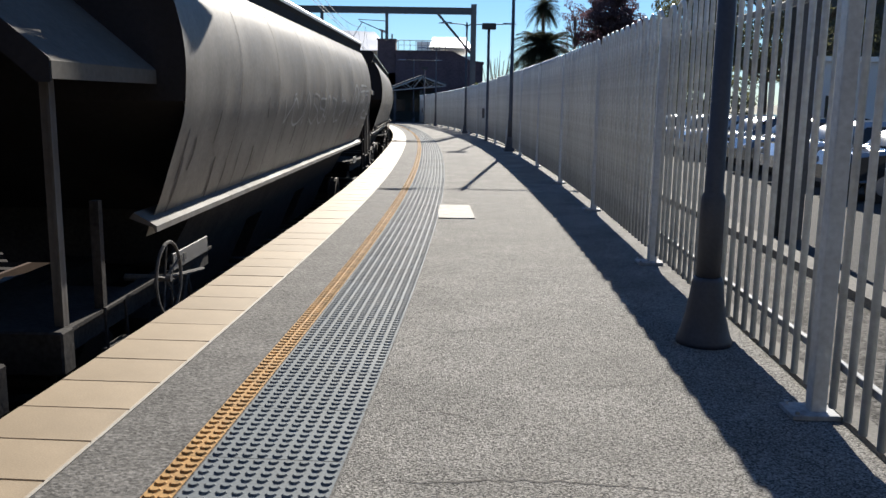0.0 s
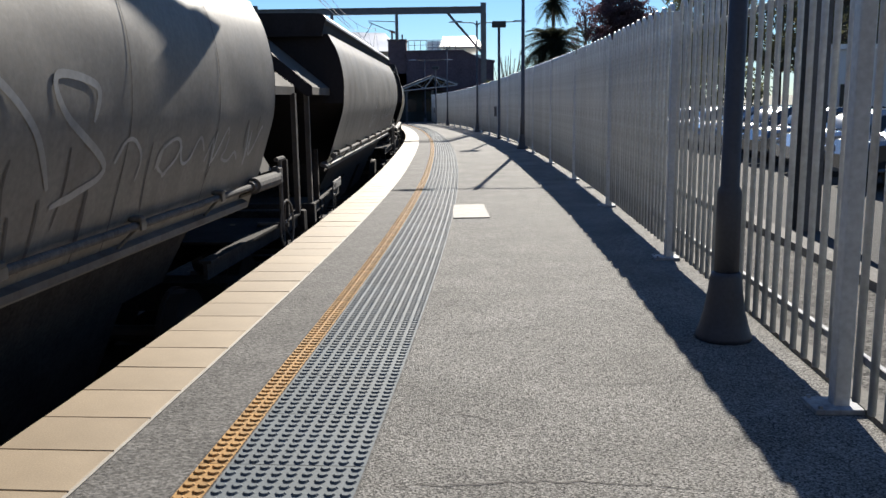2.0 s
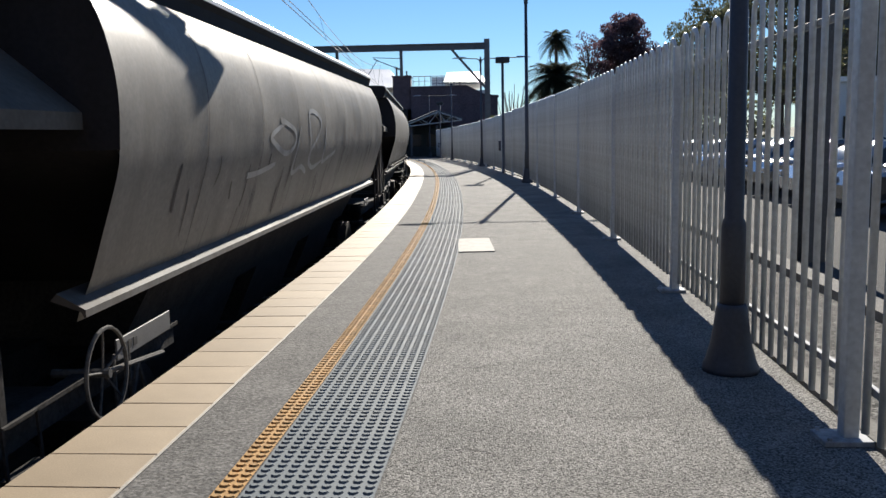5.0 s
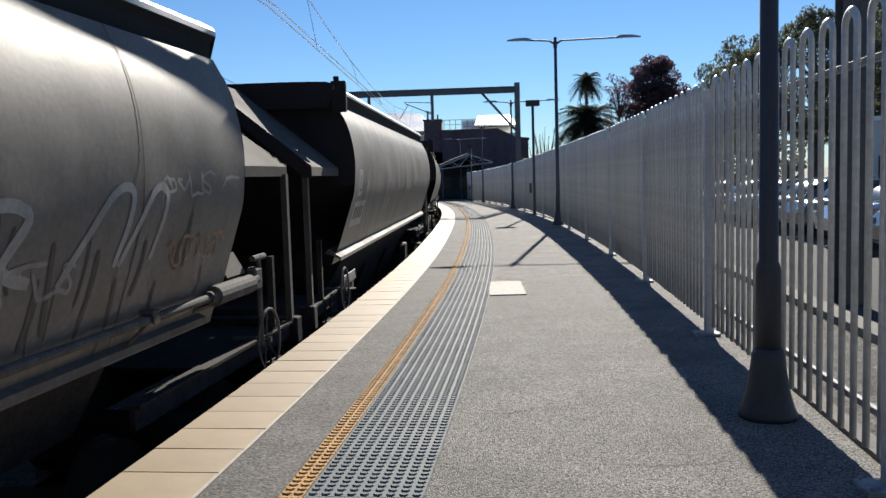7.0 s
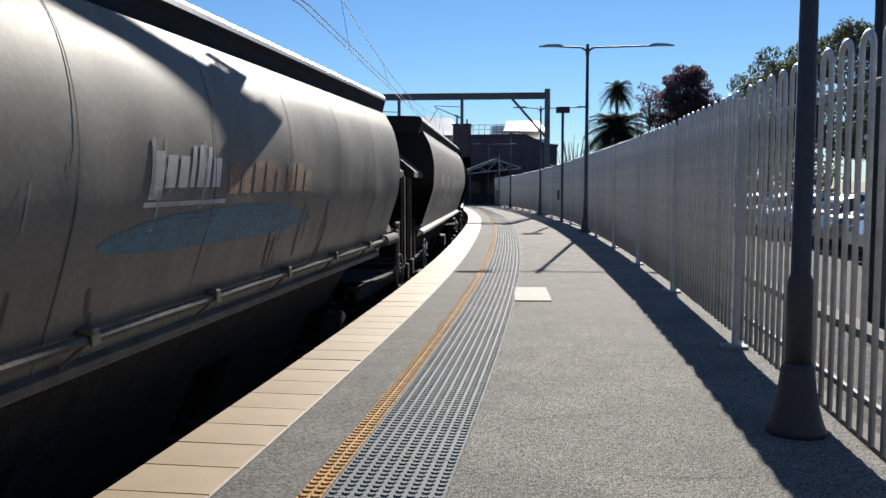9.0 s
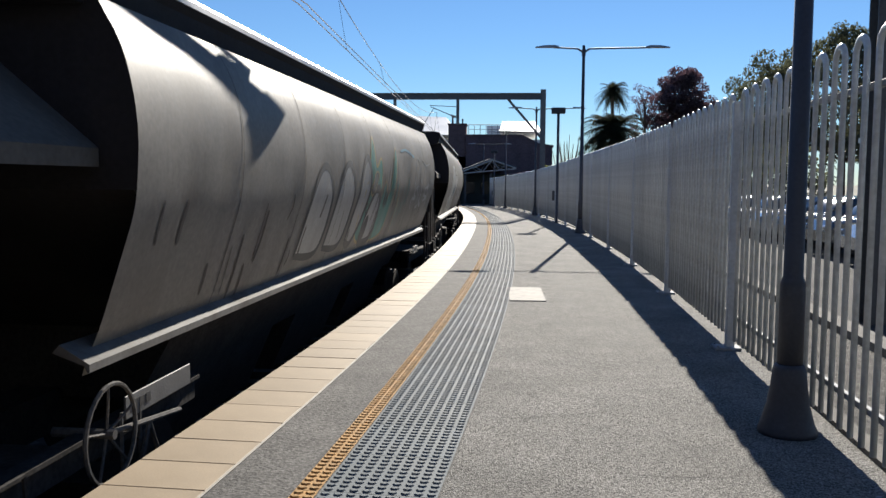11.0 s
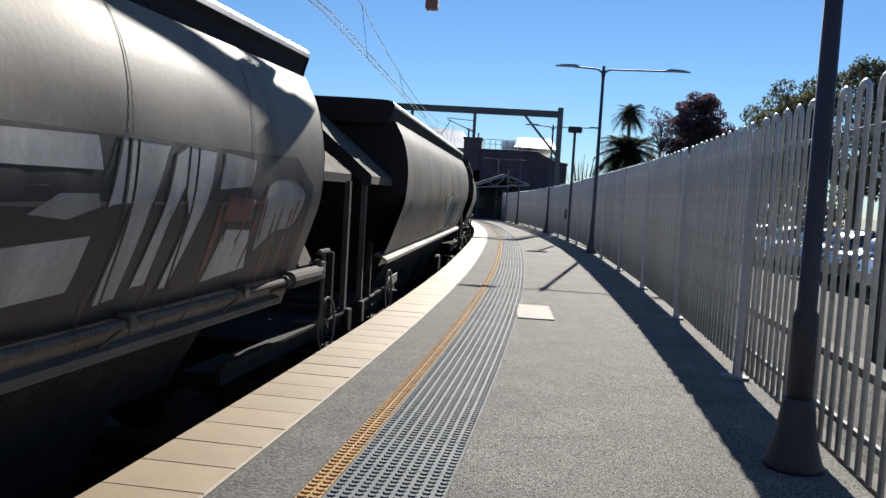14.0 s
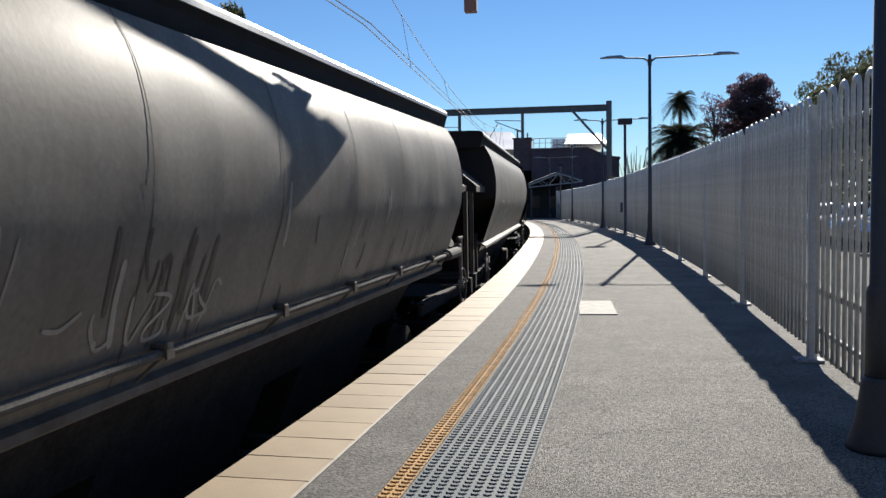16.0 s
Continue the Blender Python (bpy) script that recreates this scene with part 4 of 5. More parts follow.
def cloud(t, seed, y0, y1, z0, z1, paint, count=4):
    """An uneven sprayed ground behind letters."""
    rng = random.Random(seed)
    for i in range(count):
        bm = bmesh.new()
        blob_bm(bm, y0 + (y1 - y0) * (i + 0.5) / count, (z0 + z1) / 2 + rng.uniform(-0.04, 0.04), 0.62 * (y1 - y0) / count, 0.5 * (z1 - z0), 0.001 + 0.0008 * i, rng)
        part("sprayed_ground", bm, paint, t, "uneven sprayed patch of colour", True)


def smear(t, seed, paint, count, y0, y1, z0, z1):
    """Drips and rubbed patches that run down the side."""
    rng = random.Random(seed)
    bm = bmesh.new()
    for i in range(count):
        y, z = rng.uniform(y0, y1), rng.uniform(z0, z1)
        h = rng.uniform(0.12, 0.55)
        c = [(y, z), (y + rng.uniform(-0.03, 0.03), z - h * 0.5), (y + rng.uniform(-0.06, 0.06), z - h)]
        stroke_bm(bm, curve_pts(c, 5), rng.uniform(0.006, 0.026), 0.011, 0.9)
    tagged(part("paint_smear", bm, paint, t), "", "", "", "stuff")


def fill_bm(bm, ctrl, lift, smooth=6):
    """A closed outline through points (y, z), filled with a skin of upright strips."""
    line = curve_pts(list(ctrl) + [ctrl[0]], smooth) if smooth else list(ctrl) + [ctrl[0]]
    lo, hi = min(p[0] for p in line) + 0.002, max(p[0] for p in line) - 0.002
    k = max(4, int((hi - lo) / 0.03))
    prev = None
    for i in range(k + 1):
        y = lo + (hi - lo) * i / k
        cuts = sorted(a[1] + (b[1] - a[1]) * (y - a[0]) / (b[0] - a[0]) for a, b in zip(line, line[1:]) if (a[0] <= y) != (b[0] <= y))
        spans = list(zip(cuts[::2], cuts[1::2]))
        cols = []
        for z0, z1 in spans:
            cols.append([bm.verts.new(on_skin(y, z0 + (z1 - z0) * j / 10, lift)) for j in range(11)])
        if prev and len(prev) == len(cols):
            for p, q in zip(prev, cols):
                for j in range(10):
                    bm.faces.new((p[j], q[j], q[j + 1], p[j + 1]))
        prev = cols


def painted(t, ctrl, fill, line=None, rim=0.02, lift=0.008, smooth=6, label="sprayed graffiti letter form"):
    """One filled graffiti form with a drawn outline."""
    bm = bmesh.new()
    fill_bm(bm, ctrl, lift, smooth)
    form = part("graffiti_letter", bm, fill, t, label, True)
    if line:
        bm = bmesh.new()
        loop = list(ctrl) + [ctrl[0]]
        stroke_bm(bm, curve_pts(loop, 8) if smooth else [(a[0] + (b[0] - a[0]) * j / 8, a[1] + (b[1] - a[1]) * j / 8) for a, b in zip(loop, loop[1:]) for j in range(8)], rim, lift + 0.004, 0.3)
        part("outline", bm, line, form, "", True)


def sprayed_line(t, ctrl, paint, w=0.025, lift=0.014, smooth=8):
    """One drawn spray-paint line through points (y, z)."""
    bm = bmesh.new()
    pts = curve_pts(ctrl, smooth) if smooth > 1 else [(a[0] + (b[0] - a[0]) * j / 8, a[1] + (b[1] - a[1]) * j / 8) for a, b in zip(ctrl, ctrl[1:]) for j in range(8)] + [ctrl[-1]]
    stroke_bm(bm, pts, w, lift, 0.2)
    part("tag_stroke", bm, paint, t, "scrawled spray-paint stroke", True)


def data_panel(t, y0):
    """Pale panels with a triangle mark and plain bars in place of the wagon's code."""
    for ya, yb, za, zb in ((0.0, 0.36, 1.34, 1.70), (0.0, 0.98, 0.92, 1.26)):
        bm = bmesh.new()
        patch_bm(bm, y0 + ya, y0 + yb, za, zb, 0.004)
        part("code_panel", bm, M_P_FAINT, t, "pale stencilled data panel", True)
    bm = bmesh.new()
    for (ya, za), (yb, zb) in (((0.08, 1.42), (0.28, 1.42)), ((0.28, 1.42), (0.18, 1.62)), ((0.18, 1.62), (0.08, 1.42))):
        stroke_bm(bm, [(y0 + ya + (yb - ya) * k / 4, za + (zb - za) * k / 4) for k in range(5)], 0.012, 0.010, 0.0)
    part("triangle_mark", bm, M_P_BLACK, t)
    for k in range(4):
        bm = bmesh.new()
        patch_bm(bm, y0 + 0.44 + 0.13 * k, y0 + 0.52 + 0.13 * k, 1.38, 1.54, 0.010)
        part("code_bar", bm, M_P_FAINT, t, "pale stencilled bar")
    for k in range(5):
        bm = bmesh.new()
        patch_bm(bm, y0 + 0.1 + 0.16 * k, y0 + 0.2 + 0.16 * k, 1.02, 1.19, 0.010)
        part("code_bar", bm, M_P_BLACK, t, "dark stencilled bar")


def livery(t, y0, faint=False):
    """Plain blocks in place of the operator's name: white, then orange over blue."""
    y = y0
    for w, h, d, step in ((0.16, 0.22, 0.07, 0.20), (0.14, 0.20, 0, 0.18), (0.13, 0.20, 0, 0.17), (0.06, 0.27, 0, 0.10), (0.10, 0.28, 0, 0.13), (0.06, 0.27, 0, 0.10), (0.14, 0.20, 0, 0.18)):
        if not faint or y > y0 + 0.5:
            bm = bmesh.new()
            patch_bm(bm, y, y + w, 1.52 - d, 1.52 + h, 0.010, 0.18)
            part("livery_block", bm, M_P_WHITE, t, "worn white livery block")
        y += step
    bm = bmesh.new()
    patch_bm(bm, y0 + (0.5 if faint else -0.04), y0 + 1.15, 1.405, 1.435, 0.010)
    part("livery_line", bm, M_P_WHITE, t, "worn white livery line")
    if faint:
        return
    for k in range(8):
        bm = bmesh.new()
        patch_bm(bm, y + 0.12 + k * 0.26, y + 0.32 + k * 0.26, 1.47, 1.72 - 0.05 * (k % 3 == 1), 0.010, 0.15)
        part("livery_block", bm, M_P_ORANGE, t, "worn orange livery block")
    bm = bmesh.new()
    blob_bm(bm, y0 + 1.5, 1.24, 1.75, 0.15, 0.008, random.Random(3), 0.0, 0.5)
    part("livery_band", bm, M_P_BLUE, t, "worn blue livery band")


WAGON_PIPE, WAGON_PLAIN = wagon(True), wagon(False)
# order of the train: True where the piped side faces the platform
ORDER = [False, False, True, True, False, False, True, False, True, False, False, False, True, False, True, False, True, False, True]
FIRST = -1
wagons = []
used = {True: False, False: False}
for k, p in enumerate(ORDER):
    src = WAGON_PIPE if p else WAGON_PLAIN
    if not used[p]:
        w, used[p] = src, True
        wagons.append(w)
    else:
        wagons.append(copy_thing(src, pose(0, 0, 0)))


def paint_wagons():
    W = {k + FIRST: w for k, w in enumerate(wagons)}
    corner_bracket(W[6])
    corner_bracket(W[7])
    sprayed_line(W[0], [(11.15, 1.40), (11.62, 1.76), (11.75, 1.79), (12.55, 1.79), (12.62, 1.74), (12.64, 1.68), (13.22, 1.66), (13.16, 1.25), (13.58, 1.17), (13.6, 1.08), (12.52, 1.13), (12.56, 1.26), (12.9, 1.26)], M_P_GREY, 0.022)
    sprayed_line(W[0], [(11.66, 1.66), (12.55, 1.65), (12.5, 1.2), (12.28, 0.88)], M_P_GREY, 0.020)
    sprayed_line(W[0], [(11.68, 1.66), (11.62, 1.2), (11.48, 0.82)], M_P_GREY, 0.020)
    sprayed_line(W[0], [(12.62, 1.60), (13.1, 1.58), (13.05, 1.26)], M_P_GREY, 0.018)
    sprayed_line(W[0], [(10.3, 1.0), (10.5, 1.55), (10.85, 1.78), (11.2, 1.68), (11.28, 1.45), (11.1, 1.40), (11.14, 1.1), (10.85, 0.85)], M_P_GREY, 0.024)
    sprayed_line(W[0], [(10.55, 1.05), (10.75, 1.45), (10.98, 1.55), (11.02, 1.3), (10.8, 1.0)], M_P_GREY, 0.02)
    tag_line(W[0], 71, 11.72, 12.35, 1.47, 0.14, M_P_FAINT, 0.010, 7)
    tag_line(W[0], 72, 11.75, 12.2, 1.0, 0.10, M_P_FAINT, 0.008, 5)
    smear(W[0], 73, M_P_RED, 16, 10.6, 13.4, 0.85, 1.05)
    tag_line(W[0], 2, 4.0, 9.5, 1.38, 0.4, M_P_FAINT, 0.016, 9)
    smear(W[0], 3, M_P_SOOT_SHADE, 14, 3, 13, 1.2, 1.6)
    hoop_tag(W[1], 1.62, 1.62, 0.16, M_P_GREY)
    tag_line(W[1], 5, 1.25, 2.1, 1.2, 0.42, M_P_GREY, 0.014, 3)
    tag_line(W[1], 6, 4.4, 10.0, 1.35, 0.7, M_P_FAINT, 0.025, 8)
    tag_line(W[1], 60, 10.2, 13.3, 1.15, 0.3, M_P_GREY, 0.014, 9)
    smear(W[1], 4, M_P_SOOT_SHADE, 14, 3.0, 9, 1.2, 1.6)
    hoop_tag(W[2], 6.38, 1.5, 0.14, M_P_GREY)
    tag_line(W[2], 8, 5.75, 6.85, 1.09, 0.3, M_P_GREY, 0.012, 6)
    smear(W[2], 7, M_P_SOOT_SHADE, 20, 8.0, 12, 1.1, 1.6)
    tag_line(W[2], 9, 8.8, 12.2, 1.2, 0.3, M_P_FAINT, 0.018, 9)
    cloud(W[3], 40, 1.6, 5.7, 1.55, 2.12, M_P_SKY, 4)
    cloud(W[3], 74, 4.0, 5.6, 1.7, 2.1, M_P_SKY, 2)
    painted(W[3], [(1.5, 0.75), (1.45, 1.45), (1.8, 1.72), (2.35, 1.7), (2.5, 1.2), (2.3, 0.75)], M_P_YELLOW, M_P_BLACK, 0.05)
    painted(W[3], [(2.6, 0.7), (2.55, 1.4), (2.8, 1.75), (3.4, 1.78), (3.75, 1.4), (3.7, 0.85), (3.3, 0.65)], M_P_YELLOW, M_P_BLACK, 0.05)
    painted(W[3], [(2.85, 1.0), (2.95, 1.5), (3.25, 1.55), (3.35, 1.1)], M_P_BLACK, None, 0.03, 0.013)
    painted(W[3], [(3.95, 1.28), (4.0, 1.84), (4.3, 1.80), (4.62, 1.82), (4.66, 1.35), (4.4, 1.22)], M_P_YELLOW, M_P_BLACK, 0.035)
    painted(W[3], [(4.78, 1.15), (4.74, 1.8), (5.1, 1.76), (5.5, 1.78), (5.42, 1.12), (5.1, 1.2)], M_P_YELLOW, M_P_BLACK, 0.035)
    painted(W[3], [(3.9, 0.65), (3.95, 1.12), (4.5, 1.05), (4.6, 0.7), (4.25, 0.62)], M_P_YELLOW, M_P_BLACK, 0.035)
    smear(W[3], 75, M_P_SOOT_SHADE, 22, 3.9, 6.4, 0.95, 1.3)
    smear(W[3], 76, M_P_RED, 14, 5.3, 6.5, 0.85, 1.15)
    tag_line(W[3], 11, 6.4, 10.4, 2.05, 0.42, M_P_WHITE, 0.022, 8)
    for k in range(5):
        tip_y = 6.35 + 0.28 * math.cos(0.5 + 0.55 * k)
        bm = bmesh.new()
        stroke_bm(bm, [(6.35 + (tip_y - 6.35) * u / 6, 1.0 + 0.34 * math.sin(0.5 + 0.55 * k) * u / 6) for u in range(7)], 0.035, 0.014, 0.9)
        part("tag_stroke", bm, M_P_GREY, W[3], "white sprayed leaf stroke")
    tag_line(W[3], 12, 7.0, 7.7, 1.25, 0.7, M_P_SKY, 0.06, 1)
    tag_line(W[3], 41, 7.8, 11.5, 1.3, 0.4, M_P_FAINT, 0.016, 8)
    tag_line(W[4], 13, 3.1, 7.8, 1.5, 0.7, M_P_GREY, 0.03, 5)
    smear(W[4], 42, M_P_SOOT_SHADE, 12, 3, 12, 1.2, 1.7)
    tag_line(W[5], 15, 2.9, 8.4, 1.15, 0.6, M_P_FAINT, 0.035, 8)
    sprayed_line(W[5], [(11.2, 1.05), (11.6, 1.5), (11.85, 1.52), (11.75, 1.1)], M_P_GREY, 0.028)
    sprayed_line(W[5], [(11.8, 1.1), (12.1, 1.52), (12.3, 1.5), (12.2, 1.1)], M_P_GREY, 0.026)
    sprayed_line(W[5], [(10.3, 1.1), (10.55, 1.47), (10.85, 1.44), (10.7, 1.2), (10.95, 1.1)], M_P_GREY, 0.034)
    tag_line(W[5], 77, 12.2, 13.45, 1.57, 0.15, M_P_GREY, 0.011, 6)
    tag_line(W[5], 78, 12.35, 13.4, 1.12, 0.16, M_P_ORANGE, 0.011, 7)
    tag_line(W[5], 79, 10.2, 11.3, 1.08, 0.22, M_P_FAINT, 0.014, 4)
    smear(W[5], 43, M_P_SOOT_SHADE, 30, 4, 13, 1.1, 1.5)
    data_panel(W[6], 0.55)
    smear(W[6], 18, M_P_FAINT, 16, 3, 12, 1.3, 1.6)
    smear(W[7], 19, M_P_FAINT, 8, 4, 7, 1.5, 1.9)
    livery(W[7], 5.98)
    piece(W[8], 20, 2.13, 10.6, 0.8, 1.7, M_P_FAINT, M_P_BLACK, None, 8, 0.35, 0.1, 0.02)
    painted(W[9], [(6.5, 1.2), (6.75, 1.9), (7, 2.12), (7.15, 1.75), (7.55, 1.85), (7.7, 1.35), (8, 1.55), (8.3, 1.3), (8.55, 1.9), (8.8, 2.0), (8.75, 1.2), (8.55, 0.75), (7.4, 0.7), (6.7, 0.8)], M_P_TEAL, M_P_YELLOW, 0.02, 0.004)
    painted(W[9], [(6.95, 1.0), (7.15, 1.38), (7.5, 1.42), (7.8, 1.15), (7.75, 0.75), (7.1, 0.72)], M_P_GREY, M_P_BLACK, 0.06)
    painted(W[9], [(6.9, 0.82), (7.1, 1.08), (7.3, 1.0), (7.25, 0.75)], M_P_BLACK, None, 0.02, 0.014)
    painted(W[9], [(6.85, 1.42), (7.1, 1.66), (7.35, 1.62), (7.05, 1.36)], M_P_BLACK, M_P_YELLOW, 0.014)
    painted(W[9], [(6.1, 0.8), (6.25, 1.6), (6.55, 1.85), (6.8, 1.6), (6.75, 1.1), (6.45, 0.75)], M_P_FAINT, M_P_BLACK, 0.05)
    painted(W[9], [(5, 0.8), (5.1, 1.5), (5.5, 1.75), (5.9, 1.4), (5.8, 0.8)], M_P_FAINT, M_P_BLACK, 0.04)
    painted(W[9], [(3.9, 0.8), (4, 1.45), (4.4, 1.7), (4.8, 1.4), (4.75, 0.8)], M_P_FAINT, M_P_BLACK, 0.04)
    smear(W[9], 80, M_P_SOOT_SHADE, 18, 7.4, 9.0, 1.4, 1.9)
    smear(W[9], 81, M_P_TEAL, 16, 8.7, 10.2, 1.0, 1.6)
    sprayed_line(W[9], [(10.9, 1.5), (11.05, 1.88), (11.3, 1.95), (11.55, 1.75), (11.6, 1.2)], M_P_FAINT, 0.018)
    sprayed_line(W[9], [(11.8, 1.95), (12.3, 1.85), (12.8, 1.9)], M_P_FAINT, 0.014)
    sprayed_line(W[9], [(9.3, 2.02), (9.9, 2.06), (10.7, 1.96)], M_P_SKY, 0.02)
    tag_line(W[9], 22, 10.9, 13.3, 1.3, 0.6, M_P_FAINT, 0.025, 5)
    smear(W[9], 46, M_P_YELLOW, 5, 8.8, 9.5, 1.2, 1.5)
    painted(W[10], [(3.0, 0.75), (3.1, 1.5), (3.6, 1.95), (4.3, 2.02), (4.85, 1.92), (5.08, 1.74), (5.28, 1.9), (5.68, 1.76), (6.0, 1.5), (5.95, 1.65), (6.42, 1.87), (6.57, 1.66), (6.45, 1.3), (6.25, 0.95), (5.9, 0.72), (4.0, 0.68)], M_P_GREY, M_P_WHITE, 0.03, 0.003, 5)
    painted(W[10], [(5.12, 1.45), (5.15, 1.75), (5.3, 1.84), (5.65, 1.72), (6.02, 1.47), (5.85, 1.38), (5.45, 1.46)], M_P_WHITE, M_P_BLACK, 0.014)
    sprayed_line(W[10], [(4.3, 1.9), (4.75, 1.92), (5.02, 1.74), (4.98, 1.55), (4.75, 1.46)], M_P_BLACK, 0.03)
    painted(W[10], [(4.81, 1.47), (4.9, 1.34), (5.03, 1.30), (5.36, 1.45), (5.22, 1.24), (5.0, 1.08), (4.84, 1.2)], M_P_BLUE, M_P_BLACK, 0.012, 0.010, 2)
    painted(W[10], [(5.43, 1.47), (5.72, 1.35), (5.62, 1.08), (5.45, 1.0), (5.4, 1.21)], M_P_BLUE, M_P_BLACK, 0.012, 0.010, 2)
    painted(W[10], [(5.95, 1.12), (6.05, 1.26), (6.2, 1.22), (6.12, 1.05)], M_P_BLUE, M_P_BLACK, 0.014, 0.010)
    painted(W[10], [(4.66, 1.32), (4.8, 1.46), (4.88, 1.31), (4.78, 1.2)], M_P_BLACK, None, 0.01, 0.010)
    painted(W[10], [(3.4, 1.0), (3.55, 1.55), (4.1, 1.7), (4.35, 1.3), (4.1, 0.9)], M_P_WHITE, M_P_SKY, 0.03)
    livery(W[10], 6.15, True)
    smear(W[10], 82, M_P_RED, 16, 6.6, 9.0, 0.9, 1.25)
    for k in range(7):
        y = 8.4 + 0.68 * k
        painted(W[10], [(y, 0.72), (y - 0.04, 1.0), (y + 0.16, 1.40 - 0.03 * k), (y + 0.36, 1.22 - 0.02 * (k % 3)), (y + 0.5, 1.36 - 0.03 * k), (y + 0.54, 0.9), (y + 0.36, 0.7)], M_P_FAINT, M_P_BLACK if k % 2 else None, 0.014)
    smear(W[10], 83, M_P_SOOT_SHADE, 22, 8.4, 13.2, 1.0, 1.35)
    tag_line(W[10], 48, 0.8, 3.1, 1.4, 0.8, M_P_FAINT, 0.05, 4)
    painted(W[11], [(0.9, 0.75), (1.0, 1.55), (1.6, 1.73), (2.0, 1.72), (2.28, 1.66), (2.42, 1.48), (2.48, 1.2), (2.5, 1.82), (2.7, 1.66), (2.9, 1.52), (3.05, 1.58), (3.25, 1.62), (3.5, 1.55), (3.76, 1.62), (3.8, 1.3), (3.84, 0.72), (2.4, 0.68)], M_P_WHITE, None, 0.02, 0.006, 2)
    painted(W[11], [(3.84, 0.75), (3.86, 1.5), (3.95, 1.82), (4.02, 1.5), (4.02, 1.15), (4.28, 1.6), (4.42, 1.3), (4.56, 1.7), (4.78, 1.2), (5.0, 1.3), (5.4, 1.6), (5.72, 1.44), (5.76, 1.0), (5.6, 0.72)], M_P_WHITE, None, 0.02, 0.006, 2)
    hoop_tag(W[11], 4.5, 1.77, 0.09, M_P_FAINT, 0.03)
    for k, (y, z, h) in enumerate(((1.85, 1.1, 0.35), (2.62, 1.05, 0.3), (3.3, 1.0, 0.3), (4.1, 0.95, 0.3), (4.85, 0.9, 0.3))):
        sprayed_line(W[11], [(y, z), (y + 0.04, z + 0.5 * h), (y + 0.1, z + h)], M_P_BLACK, 0.03)
    smear(W[11], 27, M_P_RED, 34, 1.2, 7.6, 0.95, 1.3)
    for k in range(4):
        y = 6.0 + 0.62 * k
        sprayed_line(W[11], [(y, 0.85), (y + 0.05, 1.35), (y + 0.3, 1.45 - 0.04 * k), (y + 0.42, 1.1), (y + 0.4, 0.8)], M_P_FAINT, 0.05)
    # the block letters
    painted(W[11], [(8.9, 0.72), (8.9, 1.76), (12.9, 1.78), (13.4, 1.55), (13.4, 0.75)], M_P_BLACK, None, 0.02, 0.003, 0)
    painted(W[11], [(9.1, 1.58), (9.1, 1.73), (9.98, 1.75), (10.04, 1.58)], M_P_WHITE, None, 0.02, 0.010, 0)
    painted(W[11], [(9.5, 1.36), (9.7, 1.46), (10.04, 1.46), (10.06, 1.39), (9.8, 1.33)], M_P_GREY, None, 0.02, 0.010, 0)
    painted(W[11], [(9.05, 0.9), (9.15, 1.2), (10.05, 1.24), (10.0, 0.95)], M_P_WHITE, None, 0.02, 0.010, 0)
    painted(W[11], [(10.12, 1.39), (10.2, 1.77), (10.75, 1.76), (10.6, 1.42), (10.5, 0.85), (10.25, 0.82), (10.36, 1.4)], M_P_WHITE, M_P_BLACK, 0.012, 0.010, 0)
    painted(W[11], [(10.62, 0.9), (10.8, 1.7), (10.95, 1.77), (11.38, 1.76), (11.3, 1.4), (11.1, 0.85), (10.98, 0.85), (11.08, 1.3), (10.95, 1.5), (10.85, 1.3), (10.8, 0.9)], M_P_WHITE, M_P_BLACK, 0.012, 0.012, 0)
    painted(W[11], [(11.45, 1.5), (11.46, 1.75), (12.03, 1.72), (11.98, 1.53)], M_P_GREY, None, 0.02, 0.010, 0)
    painted(W[11], [(11.6, 1.28), (11.62, 1.46), (12.1, 1.44), (12.12, 1.27)], M_P_RED, None, 0.02, 0.010, 0)
    painted(W[11], [(11.6, 0.85), (11.7, 1.22), (12.15, 1.2), (12.3, 0.9)], M_P_WHITE, None, 0.02, 0.010, 0)
    painted(W[11], [(12.35, 1.0), (12.3, 1.5), (12.7, 1.62), (13.2, 1.5), (13.1, 1.2), (12.7, 1.15)], M_P_GREY, M_P_BLACK, 0.02)
    smear(W[11], 51, M_P_RED, 20, 11.5, 13.4, 1.1, 1.5)
    tag_line(W[12], 29, 0.5, 1.25, 1.27, 0.24, M_P_BLACK, 0.02, 5)
    painted(W[12], [(6.3, 0.7), (6.5, 1.3), (6.8, 1.6), (7.48, 1.6), (7.3, 1.3), (7.2, 0.75)], M_P_YELLOW, None, 0.02, 0.003)
    painted(W[12], [(7.2, 0.68), (7.3, 1.3), (7.6, 1.5), (8.1, 1.56), (8.7, 1.5), (8.78, 1.3), (8.7, 0.7)], M_P_GREY, M_P_BLACK, 0.05)
    painted(W[12], [(8.1, 0.8), (8.15, 1.4), (8.4, 1.48), (8.72, 1.42), (8.7, 0.85)], M_P_BLUE, M_P_FAINT, 0.02, 0.013)
    painted(W[12], [(8.9, 0.7), (8.88, 1.3), (9.1, 1.48), (9.6, 1.5), (9.9, 1.36), (9.95, 0.75)], M_P_BLACK, M_P_FAINT, 0.022)
    painted(W[12], [(10.15, 0.75), (10.2, 1.25), (10.5, 1.4), (10.95, 1.42), (11.0, 0.8)], M_P_SKY, M_P_BLACK, 0.03)
